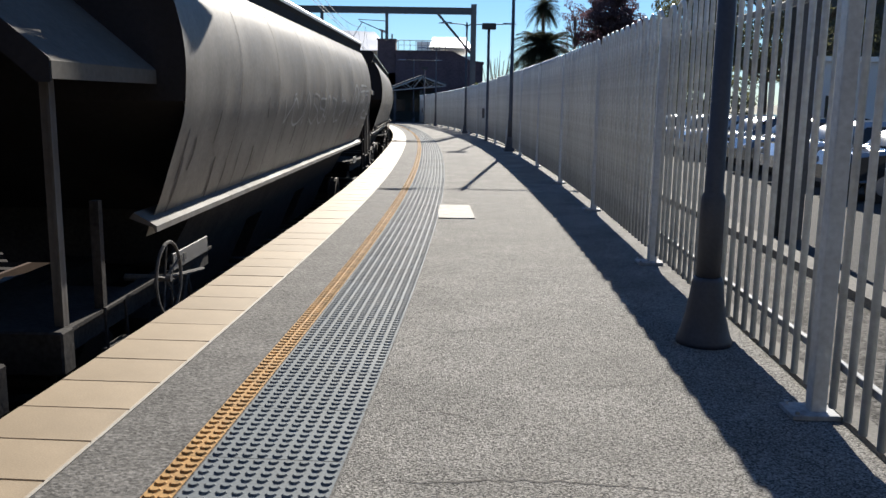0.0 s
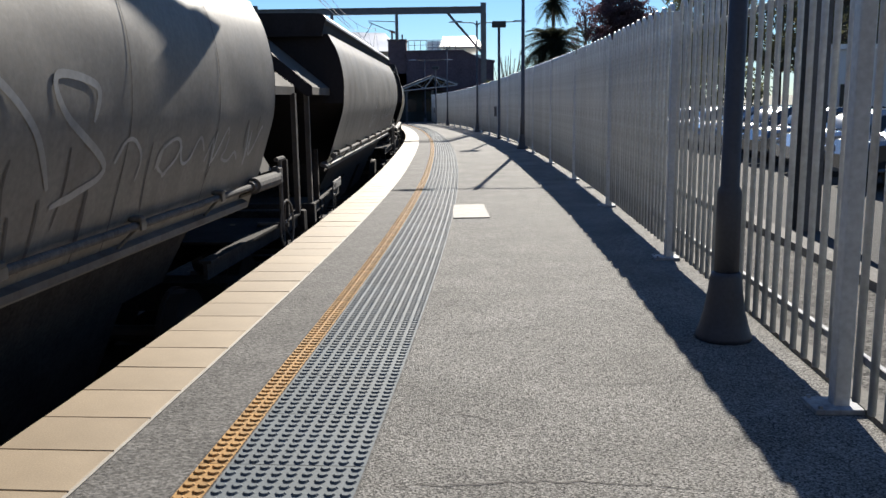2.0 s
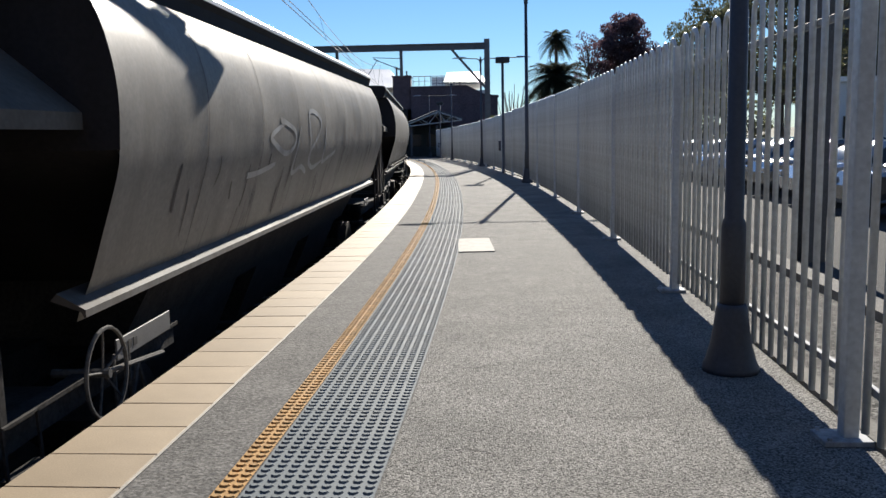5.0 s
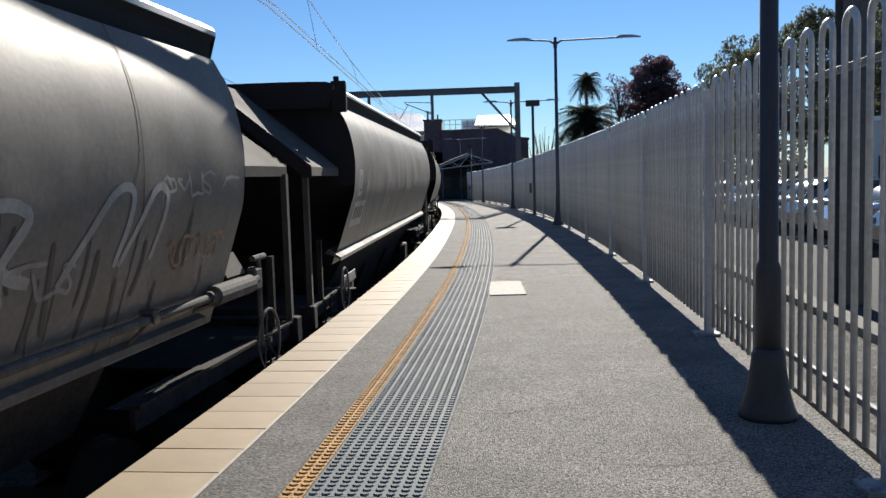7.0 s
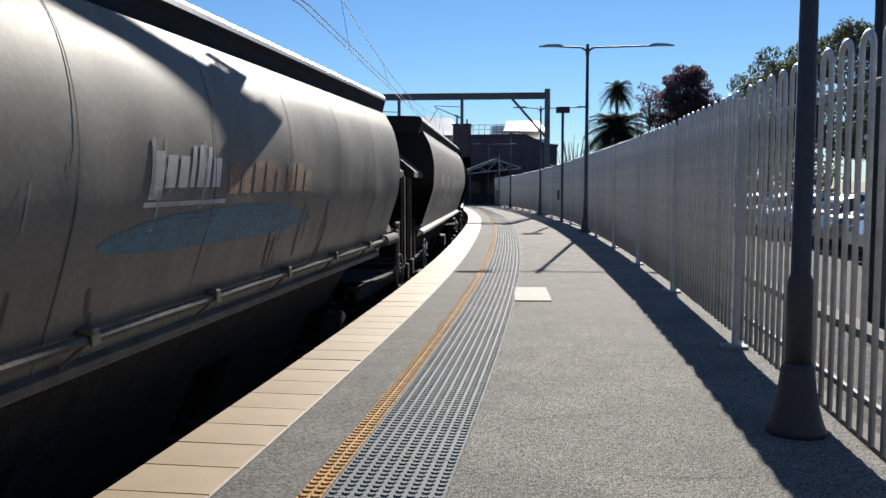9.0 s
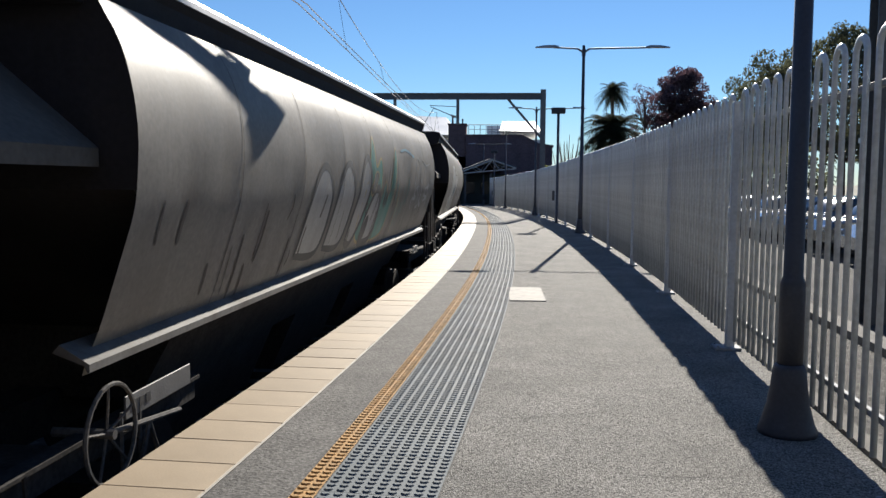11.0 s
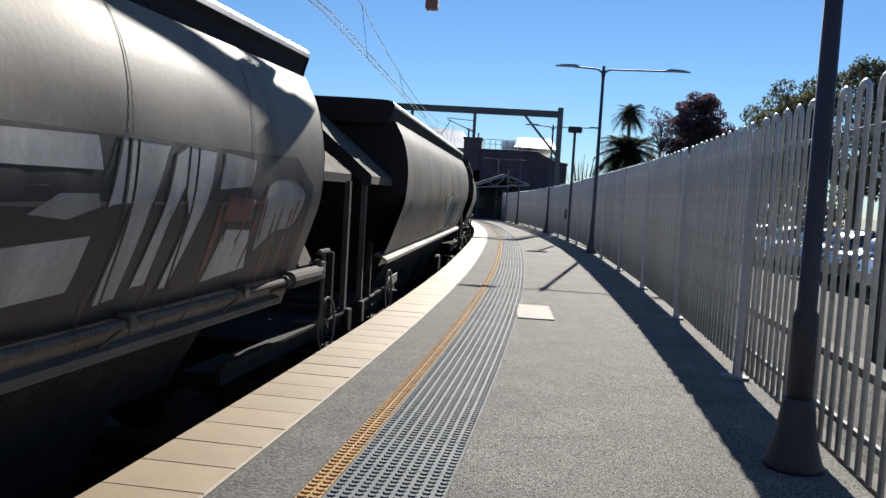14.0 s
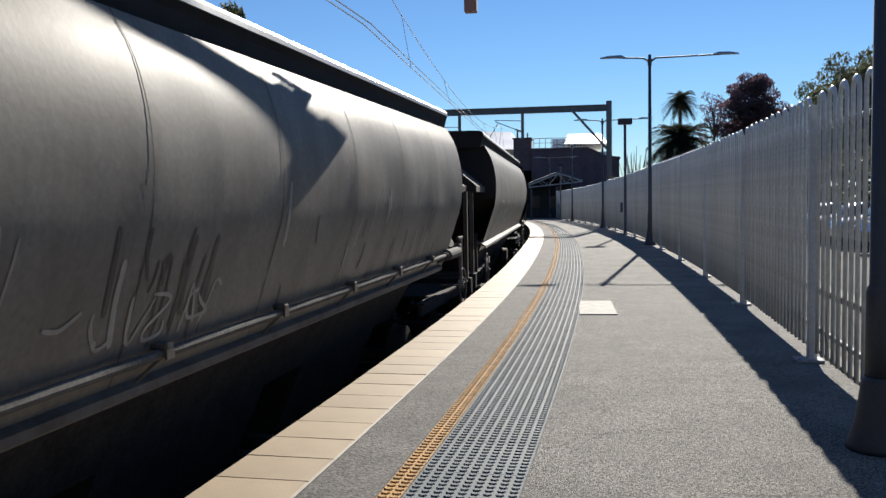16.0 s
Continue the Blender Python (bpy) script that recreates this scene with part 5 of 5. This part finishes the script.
    painted(W[12], [(11.2, 0.75), (11.25, 1.25), (11.6, 1.38), (12.1, 1.3), (12.2, 0.8)], M_P_FAINT, M_P_RED, 0.03)
    painted(W[12], [(7.55, 1.7), (7.6, 1.95), (7.72, 2.0), (7.84, 1.85), (7.75, 1.66)], M_P_BLACK, None, 0.02, 0.005)
    tag_line(W[12], 85, 11.6, 12.6, 1.12, 0.09, M_P_BLACK, 0.010, 9)
    smear(W[12], 86, M_P_SOOT_SHADE, 20, 6.5, 10.5, 1.2, 1.6)
    smear(W[12], 31, M_P_YELLOW, 14, 2.6, 7.1, 1.45, 1.62)
    tag_line(W[13], 32, 4.5, 6.3, 0.92, 0.26, M_P_FAINT, 0.012, 8)
    smear(W[13], 33, M_P_SOOT_SHADE, 12, 5.3, 6.1, 1.2, 1.45)
    smear(W[13], 52, M_P_FAINT, 12, 3, 12, 1.1, 1.7)
    # grime drips that also darken the lower barrel in place of shade
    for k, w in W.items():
        smear(w, 100 + k, M_P_SOOT_SHADE, 30, 0.4, 13.4, 0.8, 1.45)
    tag_line(W[14], 34, 2.13, 4.95, 1.2, 0.5, M_P_FAINT, 0.03, 4)


paint_wagons()


def front(t):
    """Where along the line the sill tip of wagon 0 is."""
    return 6.36 - 14.422 * t - 0.0362 * t * t


def wagon_pose(s):
    a, b = at(s + 0.75, TRACK_O), at(s + 13.5, TRACK_O)
    d = b - a
    turn = Matrix.Rotation(math.atan2(-d.x, d.y), 4, "Z") @ Matrix.Rotation(math.asin(d.z / d.length), 4, "X")
    return Matrix.Translation(a) @ turn @ Matrix.Translation((0, -0.75, 0))


def motions():
    for k, w in enumerate(wagons):
        rows = []
        for i in range(33):
            s = front(i * 0.5) + L_WAGON * (k + FIRST)
            rows.append((i * 0.5, wagon_pose(s)))
        walk(w, rows)


# ---- beyond the platform's end ----
def building():
    t = thing("station_building", 0.0, 92, -1.4, 0, "dark brick building with flat parapet and pale steel roof behind", "building")
    bm = bmesh.new()
    prism(bm, [(-4.65, 0), (-4.65, 7.7), (1.25, 7.7), (3.15, 6.75), (4.55, 6.6), (4.55, 0)], 0, 8)
    bmesh.ops.recalc_face_normals(bm, faces=bm.faces)
    part("wall", bm, M_BRICK, t)
    bm = bmesh.new()
    prism(bm, [(-4.75, 7.7), (-4.75, 7.95), (1.3, 7.95), (3.2, 7.0), (4.65, 6.85), (4.65, 6.6), (3.15, 6.75), (1.25, 7.7)], -0.1, 8.1)
    bmesh.ops.recalc_face_normals(bm, faces=bm.faces)
    part("parapet", bm, M_BRICKB, t)
    bm = bmesh.new()
    box(bm, -6.6, -4.68, 0.5, 3, 0, 9.0, None, 0.03)
    box(bm, -6.7, -4.6, 0.4, 3.1, 9.0, 9.15, None, 0.03)
    part("brick_tower", bm, M_BRICKB, t)
    for xa, xb, zt in ((-6.3, -6.12, 10.1), (-5.2, -5.05, 9.7)):
        bm = bmesh.new()
        box(bm, xa, xb, 1.4, 1.7, 9.15, zt)
        part("chimney_pipe", bm, M_CANOPY, t)
    bm = bmesh.new()
    for k in range(9):
        rod(bm, (-4.4 + k * 0.62, 0.3, 7.95), (-4.4 + k * 0.62, 0.3, 9.0), 0.03, n=5)
    rod(bm, (-4.4, 0.3, 9.0), (0.56, 0.3, 9.0), 0.035, n=5)
    rod(bm, (-4.4, 0.3, 8.5), (0.56, 0.3, 8.5), 0.025, n=5)
    part("roof_railing", bm, M_CANOPY, t)
    bm = bmesh.new()
    box(bm, -12, -4.3, 0.5, 7, 0, 5.6)
    part("side_wing", bm, M_DARKWALL, t)
    return t


building()

bm = bmesh.new()
t = thing("factory_hall", 0, 112, -1.4, 0, "long hall with bright white pitched metal roof", "building")
box(bm, -21.5, 4.2, 0, 12, 0, 8.4)
part("wall", bm, M_WHITEWALL, t)
bm = bmesh.new()
v = [bm.verts.new(p) for p in ((-1.4, -0.4, 9.5), (4.2, -0.4, 9.4), (3.5, 11, 11.5), (-1.0, 11, 11.5), (-1.0, 11.3, 9.0), (3.5, 11.3, 9.0))]
for f in ((0, 1, 2, 3), (3, 2, 5, 4), (1, 5, 2), (0, 3, 4), (0, 4, 5, 1)):
    bm.faces.new([v[i] for i in f])
part("small_roof", bm, M_ROOF, t)
bm = bmesh.new()
vs = [(-24, -1.6, 8.9), (-6.9, -1.6, 8.9), (-9.0, 10, 12.0), (-24, 10, 12.6), (-24, 22, 8.9), (-6.9, 22, 8.9)]
v = [bm.verts.new(p) for p in vs]
for f in ((0, 1, 2, 3), (3, 2, 5, 4), (1, 5, 2), (0, 3, 4), (0, 4, 5, 1)):
    bm.faces.new([v[i] for i in f])
part("roof", bm, M_ROOF, t)
bm = bmesh.new()
box(bm, -3.0, -1.2, 2, 4, 8.6, 10.3)
part("roof_unit", bm, M_ROOF, t)

# canopy over the platform's far end
c = thing("platform_canopy", -1.9, 80, fall(80), 6, "dark platform canopy with pale lattice gable truss", "canopy")
pts = [(-2.9, 2.9), (0.3, 4.15), (2.5, 3.4)]
for y in (0.0, 5.0):
    bm = bmesh.new()
    for a, b in zip(pts, pts[1:]):
        rod(bm, (a[0], y, a[1]), (b[0], y, b[1]), 0.07, n=6)
    rod(bm, (-2.9, y, 2.86), (2.5, y, 3.36), 0.06, n=6)
    for x0, z0, x1, z1 in ((-1.3, 3.52, -0.6, 3.07), (0.3, 4.15, -0.6, 3.07), (0.3, 4.15, 1.0, 3.22), (1.5, 3.74, 1.0, 3.22)):
        rod(bm, (x0, y, z0), (x1, y, z1), 0.05, n=6)
    part("truss", bm, M_TRUSS, c, "pale lattice truss")
bm = bmesh.new()
prism(bm, [(-3.0, 2.98), (0.3, 4.23), (2.6, 3.48), (2.6, 3.58), (0.3, 4.35), (-3.0, 3.08)], 0.1, 12)
part("roof", bm, M_CANOPY, c)
for x in (-2.2, 0.2, 2.0):
    bm = bmesh.new()
    box(bm, x - 0.09, x + 0.09, 0.2, 0.38, 0, 2.95)
    part("column", bm, M_CANOPY, c)
bm = bmesh.new()
box(bm, -4.2, 2.6, 6.5, 11.5, 0, 2.9)
part("shelter", bm, M_DARKWALL, c, "dark shelter wall under the canopy")
for x in (-1.8, -0.3, 1.2):
    bm = bmesh.new()
    box(bm, x, x + 0.9, 6.44, 6.5, 0.9, 2.1)
    part("window", bm, M_GLASS, c)
wall = thing("platform_end_wall", -3, 91.0, -1.4, 0, "dark wall closing the platform's end", "wall")
bm = bmesh.new()
box(bm, -9, 6, 0, 0.4, 0, 2.6)
part("wall", bm, M_DARKWALL, wall)


# ---- trees ----
def leaves(bm, center, radius, count, size, rng, flat=0.75):
    for _ in range(count):
        d = Vector((rng.gauss(0, 1), rng.gauss(0, 1), rng.gauss(0, 1))).normalized()
        r = radius * rng.uniform(0.35, 1.0) ** 0.6
        p = Vector(center) + Vector((d.x * r, d.y * r, d.z * r * flat))
        q = Euler((rng.uniform(0, 6.3), rng.uniform(0, 6.3), rng.uniform(0, 6.3))).to_matrix()
        s = size * rng.uniform(0.6, 1.4)
        vs = [bm.verts.new(p + q @ Vector(v)) for v in ((-s, 0, 0), (0, -s * 0.45, 0.1 * s), (s, 0, 0), (0, s * 0.45, 0.1 * s))]
        bm.faces.new(vs)


def tree(x, y, z, height, spread, seed, leaf, label, clumps=30, per=150, size=0.22, trunk=0.35, base=0.35, cat="tree"):
    rng = random.Random(seed)
    t = thing("tree", x, y, z, rng.uniform(0, 360), label, cat, "trees")
    tb, lb = bmesh.new(), bmesh.new()
    pts = [Vector((0, 0, 0))]
    for i in range(5):
        pts.append(pts[-1] + Vector((rng.uniform(-0.25, 0.25), rng.uniform(-0.25, 0.25), height * 0.16)))
    for i, (a, b) in enumerate(zip(pts, pts[1:])):
        rod(tb, a, b, trunk * (1 - 0.15 * i), trunk * (1 - 0.15 * (i + 1)), n=8)
    for k in range(clumps):
        zz = height * rng.uniform(base, 0.96)
        u = (zz / height - base) / (1 - base)
        rr = spread * math.sqrt(max(0.05, 1 - (2 * u - 0.85) ** 2 * 0.75)) * rng.uniform(0.25, 1.0)
        a = rng.uniform(0, 6.283)
        c = Vector((rr * math.cos(a), rr * math.sin(a), zz))
        root = pts[min(5, 2 + int(u * 3.5))]
        rod(tb, root, c, trunk * 0.22, 0.03, n=5, caps=False)
        leaves(lb, c, spread * rng.uniform(0.2, 0.34), per, size, rng)
    part("trunk", tb, M_BARK, t)
    part("crown", lb, leaf, t)
    return t


def palm(x, y, z, h, seed, frond, count, label, thick=0.3):
    rng = random.Random(seed)
    t = thing("palm_tree", x, y, z, 0, label, "palm tree", "palm trees")
    tb, lb = bmesh.new(), bmesh.new()
    rod(tb, (0, 0, 0), (0.1, 0, h), thick, thick * 0.75, n=10)
    for k in range(count):
        a = rng.uniform(0, 6.283)
        rise = rng.uniform(-0.95, 1.25)
        prev = None
        for i in range(8):
            u = i / 7
            r = frond * u * math.cos(rise * 0.6)
            zz = h + frond * (math.sin(rise) * u - 0.55 * u * u)
            p = Vector((r * math.cos(a), r * math.sin(a), zz))
            sd = Vector((-math.sin(a), math.cos(a), 0))
            if prev is not None:
                for sg in (1, -1):
                    for q in range(3):
                        b0 = prev + (p - prev) * (q / 3)
                        tip = b0 + sd * sg * frond * 0.24 * math.sin(math.pi * (0.12 + 0.8 * u)) + (p - prev) * 0.7 - Vector((0, 0, frond * 0.06))
                        vs = [lb.verts.new(b0), lb.verts.new(b0 + (p - prev) * 0.22), lb.verts.new(tip)]
                        lb.faces.new(vs)
            prev = p
    part("trunk", tb, M_BARK, t)
    part("fronds", lb, M_PALM, t)
    return t


palm(14.0, 120, -2.6, 16.9, 4, 2.4, 110, "tall slender palm tree against the sky", 0.28)
palm(10.8, 92, -2.0, 9.3, 5, 3.5, 170, "short thick date palm with dense fronds", 0.5)
tree(21.6, 112, -2.6, 18.9, 4.6, 11, M_LEAFDK, "broad dark tree with reddish foliage", 110, 330, 0.17, 0.35, 0.2)
tree(17.9, 116, -2.6, 18.0, 2.6, 12, M_LEAFDK, "thin half-bare tree with sparse foliage", 46, 60, 0.13)
tree(25.5, 88, -2.0, 15.0, 5.5, 13, M_LEAF, "tall gum tree with open olive crown", 50, 260, 0.16)
tree(24.6, 66, -1.5, 14.6, 4.6, 18, M_LEAF, "gum tree with open olive crown", 50, 260, 0.13)
tree(20.3, 66, -1.5, 13.4, 4.4, 14, M_LEAF, "gum tree with open olive crown", 50, 260, 0.13)
tree(27.0, 60, -1.5, 13.5, 5.5, 15, M_LEAF, "gum tree with open olive crown", 50, 260, 0.13)
for i, (x, y, h, sp) in enumerate(((-34, 62, 23.5, 7), (-43, 60, 26, 8), (-27.8, 64, 19.5, 3.8), (-52, 56, 26, 8))):
    tree(x, y, -2.6, h, sp, 30 + i, M_LEAF, "large green tree beyond the tracks", 50, 190, 0.24, 0.4, 0.12)

# bare winter tree and hedge over the fence's far end
rng = random.Random(77)
t = thing("bare_tree", 6.6, 98, -1.8, 0, "bare pale winter tree", "tree", "trees")
bm = bmesh.new()
for k in range(46):
    a, h = rng.uniform(0, 6.283), rng.uniform(4.5, 8.6)
    p = Vector((rng.uniform(-0.5, 0.5), 0, 0))
    q = Vector((2.3 * math.cos(a) * rng.uniform(0.2, 1), 1.5 * math.sin(a), h))
    rod(bm, p, p.lerp(q, 0.5) + Vector((0, 0, 0.6)), 0.10, 0.05, n=5, caps=False)
    rod(bm, p.lerp(q, 0.5) + Vector((0, 0, 0.6)), q, 0.05, 0.02, n=4, caps=False)
tagged(part("branches", bm, M_TWIG, t), "", "", "", "stuff")
for i, (x, y, r) in enumerate(((4.1, 62, 1.5), (5.6, 58, 1.5), (3.0, 70, 1.5), (6.8, 54, 1.3))):
    t = thing("hedge", x, y, -0.7, 0, "sunlit green hedge behind the fence", "hedge", "hedges")
    bm = bmesh.new()
    rr = random.Random(90 + i)
    for k in range(14):
        leaves(bm, (rr.uniform(-1.3, 1.3), rr.uniform(-1.5, 1.5), rr.uniform(0.3, 3.0)), 0.7, 130, 0.09, rr)
    part("foliage", bm, M_HEDGE, t)
    bm = bmesh.new()
    rod(bm, (0, 0, 0), (0, 0, 2.2), 0.1, 0.05)
    part("stem", bm, M_BARK, t)


rr = random.Random(5)
t = thing("tree_belt", 0, 0, 0, 0, "dense dark green belt of shrubs beyond the car park", "shrubs")
bm = bmesh.new()
for k in range(230):
    s = 42 + 78 * (k / 230) ** 1.1
    p = at(s, FENCE_O + 11 + rr.uniform(0, 3), 0)
    leaves(bm, (p.x, p.y, p.z + rr.uniform(-0.2, 3.4)), rr.uniform(0.8, 1.4), 110, 0.16, rr)
tagged(part("foliage", bm, M_LEAF, t), "", "", "", "stuff")
bm = bmesh.new()
for k in range(18):
    p = at(44 + 4.2 * k, FENCE_O + 12.5, -0.4)
    rod(bm, p, p + Vector((rr.uniform(-0.3, 0.3), 0, 3.4)), 0.14, 0.06)
tagged(part("stems", bm, M_BARK, t), "", "", "", "stuff")


# ---- cars in the car park ----
def car(x, y, rz, paint, label):
    t = thing("parked_car", x, y, -0.2 + fall(y), rz, label, "car", "parked cars")
    prof = [(-2.1, 0.35), (-2.15, 0.62), (-1.95, 0.86), (-1.15, 0.95), (-0.45, 1.38), (0.75, 1.42), (1.55, 1.0), (2.05, 0.92), (2.15, 0.6), (2.1, 0.32)]
    bm = bmesh.new()
    rows = []
    for w, k in ((-0.86, 0.93), (-0.70, 1.0), (0.70, 1.0), (0.86, 0.93)):
        rows.append([bm.verts.new((px * (0.985 if abs(w) > 0.8 else 1), w if pz < 1.0 else w * 0.84, pz * (k if pz > 0.5 else 1))) for px, pz in prof])
    for a, b in zip(rows, rows[1:]):
        for i in range(len(prof)):
            bm.faces.new((a[i], a[(i + 1) % len(prof)], b[(i + 1) % len(prof)], b[i]))
    bm.faces.new(rows[0][::-1])
    bm.faces.new(rows[-1])
    bmesh.ops.recalc_face_normals(bm, faces=bm.faces)
    part("body", bm, paint, t)
    for pts in (((-1.10, 0.985), (-0.50, 1.36)), ((1.50, 1.04), (0.80, 1.41))):
        bm = bmesh.new()
        (xa, za), (xb, zb) = pts
        prev = None
        for k in range(9):
            u = k / 8
            bow = 0.07 * math.sin(math.pi * u) + 0.012
            w = 0.66 - 0.1 * u
            row = [bm.verts.new((xa + (xb - xa) * u + (-0.6 if xa < 0 else 0.6) * bow - 0.05 * (1 - c * c) * (1 if xa < 0 else -1), c * w, za + (zb - za) * u + 0.8 * bow)) for c in (-1, -0.5, 0, 0.5, 1)]
            if prev:
                for i in range(4):
                    bm.faces.new((prev[i], prev[i + 1], row[i + 1], row[i]))
            prev = row
        bmesh.ops.recalc_face_normals(bm, faces=bm.faces)
        part("windscreen", bm, M_GLASS, t, "", True)
    for sg in (1, -1):
        bm = bmesh.new()
        v = [bm.verts.new(p) for p in ((-0.9, sg * 0.845, 0.93), (1.3, sg * 0.845, 0.95), (0.75, sg * 0.735, 1.29), (-0.4, sg * 0.735, 1.27))]
        bm.faces.new(v)
        part("side_window", bm, M_GLASS, t)
    for wx in (-1.35, 1.35):
        for sg in (1, -1):
            bm = bmesh.new()
            rod(bm, (wx, sg * 0.70, 0.31), (wx, sg * 0.89, 0.31), 0.31, n=20)
            wh = part("wheel", bm, M_TYRE, t)
            bm = bmesh.new()
            rod(bm, (wx, sg * 0.885, 0.31), (wx, sg * 0.90, 0.31), 0.19, n=16)
            part("rim", bm, M_CARLIGHT, wh)
    for sg in (1, -1):
        bm = bmesh.new()
        box(bm, -2.16, -2.0, sg * 0.62 - 0.14, sg * 0.62 + 0.14, 0.62, 0.76, None, 0.03)
        part("headlight", bm, M_CARLIGHT, t)
    return t


for i, (x, y, paint, nm) in enumerate(((9.4, 18.9, M_CARLIGHT, "silver"), (9.6, 21.8, M_CARBODY, "dark"), (9.7, 24.7, M_CARBODY, "dark"), (9.8, 27.7, M_CARLIGHT, "silver"), (9.8, 30.7, M_CARBODY, "dark"), (9.7, 33.8, M_CARBODY, "dark"), (9.3, 16.0, M_CARBODY, "dark"))):
    car(x, y, 4 * (i % 3) - 3, paint, nm + " parked car with glinting windscreen")

wl2 = thing("boundary_wall", 0, 0, -0.3, 0, "white rendered building wall beyond the car park", "building")
bm = bmesh.new()
box(bm, 15.0, 34, 36, 36.4, 0, 3.6)
part("wall", bm, M_WHITEWALL, wl2)
for k in range(5):
    bm = bmesh.new()
    box(bm, 16 + k * 3.4, 17.2 + k * 3.4, 35.94, 35.99, 0.9, 2.2)
    part("window", bm, M_GLASS, wl2)
bm = bmesh.new()
box(bm, 14.8, 34.2, 35.8, 38, 3.6, 3.8)
part("roof", bm, M_ROOF, wl2)
hb = thing("dark_block", 36, 62, -1.5, 0, "dark distant block of flats", "building")
bm = bmesh.new()
box(bm, -5, 6, 0, 10, 0, 17)
part("wall", bm, M_DARKWALL, hb)


# ---- coping tiles and tactile tiles ----
bm = bmesh.new()
box(bm, 0.0, 0.555, 0.003, 0.400, -0.06, 0.0, None, 0.004)
me = bpy.data.meshes.new("coping_tile")
bm.to_mesh(me)
bm.free()
me.materials.append(M_COPING)
n_tile = 0
for i in range(262):
    s = 6.525 - 0.403 * 40 + 0.403 * i
    if s > 86:
        break
    p = new("coping_tile", me)
    p.parent = bed
    p.matrix_basis = turned(s, -0.03, 0.0) @ pose(0, 0, random.uniform(-0.0015, 0.0015), 0, random.uniform(-0.15, 0.15), random.uniform(-0.15, 0.15))


def tactile_mesh(name, w, length, nx, ny, material, r, oval):
    verts, faces = [(0, 0, 0), (w, 0, 0), (w, length, 0), (0, length, 0)], [(0, 1, 2, 3)]
    for i in range(nx):
        for j in range(ny):
            cx, cy = w * (i + 0.5) / nx, length * (j + 0.5) / ny
            k = len(verts)
            for rr, z in ((1.0, 0.0), (0.70, 0.0078)):
                verts += [(cx + oval * rr * r * math.cos(a * math.pi / 4), cy + rr * r * math.sin(a * math.pi / 4), z) for a in range(8)]
            faces += [(k + a, k + (a + 1) % 8, k + 8 + (a + 1) % 8, k + 8 + a) for a in range(8)] + [tuple(range(k + 8, k + 16))]
    me = bpy.data.meshes.new(name)
    me.from_pydata(verts, [], faces)
    me.materials.append(material)
    return me


grey = tactile_mesh("tactile_tile", 0.594, 0.598, 9, 10, M_TAC, 0.022, 1.15)
yellow = tactile_mesh("yellow_tile", 0.124, 0.598, 2, 10, M_YEL, 0.0235, 1.2)
tp = strip("tactile_bed", 0.955, 1.70, -0.008, S0, S1, 1.0, M_BAND)
tagged(tp, "grout bed under the tactile paving", "pavement", "", "structure")
for i in range(150):
    s = -6 + 0.6 * i
    if s > 84:
        break
    for me, o in ((grey, 1.097), (yellow, 0.963)):
        p = new("tactile_tile" if o > 1 else "yellow_tactile_tile", me)
        p.parent = tp
        p.matrix_basis = turned(s, o, -0.003)

# fine cracks across the asphalt
def crack(x0, x1, y0, y1, seed, wide):
    rr = random.Random(seed)
    bm = bmesh.new()
    prev = None
    k = max(6, int((x1 - x0) / 0.03))
    for i in range(k + 1):
        u = i / k
        x, y = x0 + (x1 - x0) * u, y0 + (y1 - y0) * u - 0.04 * math.sin(5 * u + seed) + rr.uniform(-0.014, 0.014)
        w = wide * rr.uniform(0.3, 1.2) * (0.25 + math.sin(math.pi * u))
        row = (bm.verts.new((x, y - w, -0.0105)), bm.verts.new((x, y + w, -0.0105)))
        if prev:
            bm.faces.new((prev[0], row[0], row[1], prev[1]))
        prev = row
    tagged(part("pavement_crack", bm, M_JOINT), "fine dark crack in the asphalt", "crack", "", "structure")


crack(-0.36, 0.98, 3.37, 3.26, 8, 0.006)
crack(-0.14, 0.12, 4.10, 4.04, 3, 0.007)
crack(0.35, 1.3, 4.55, 4.62, 5, 0.004)
crack(-0.2, 0.5, 5.6, 5.75, 6, 0.005)
crack(0.1, 1.4, 7.4, 7.5, 9, 0.006)

motions()
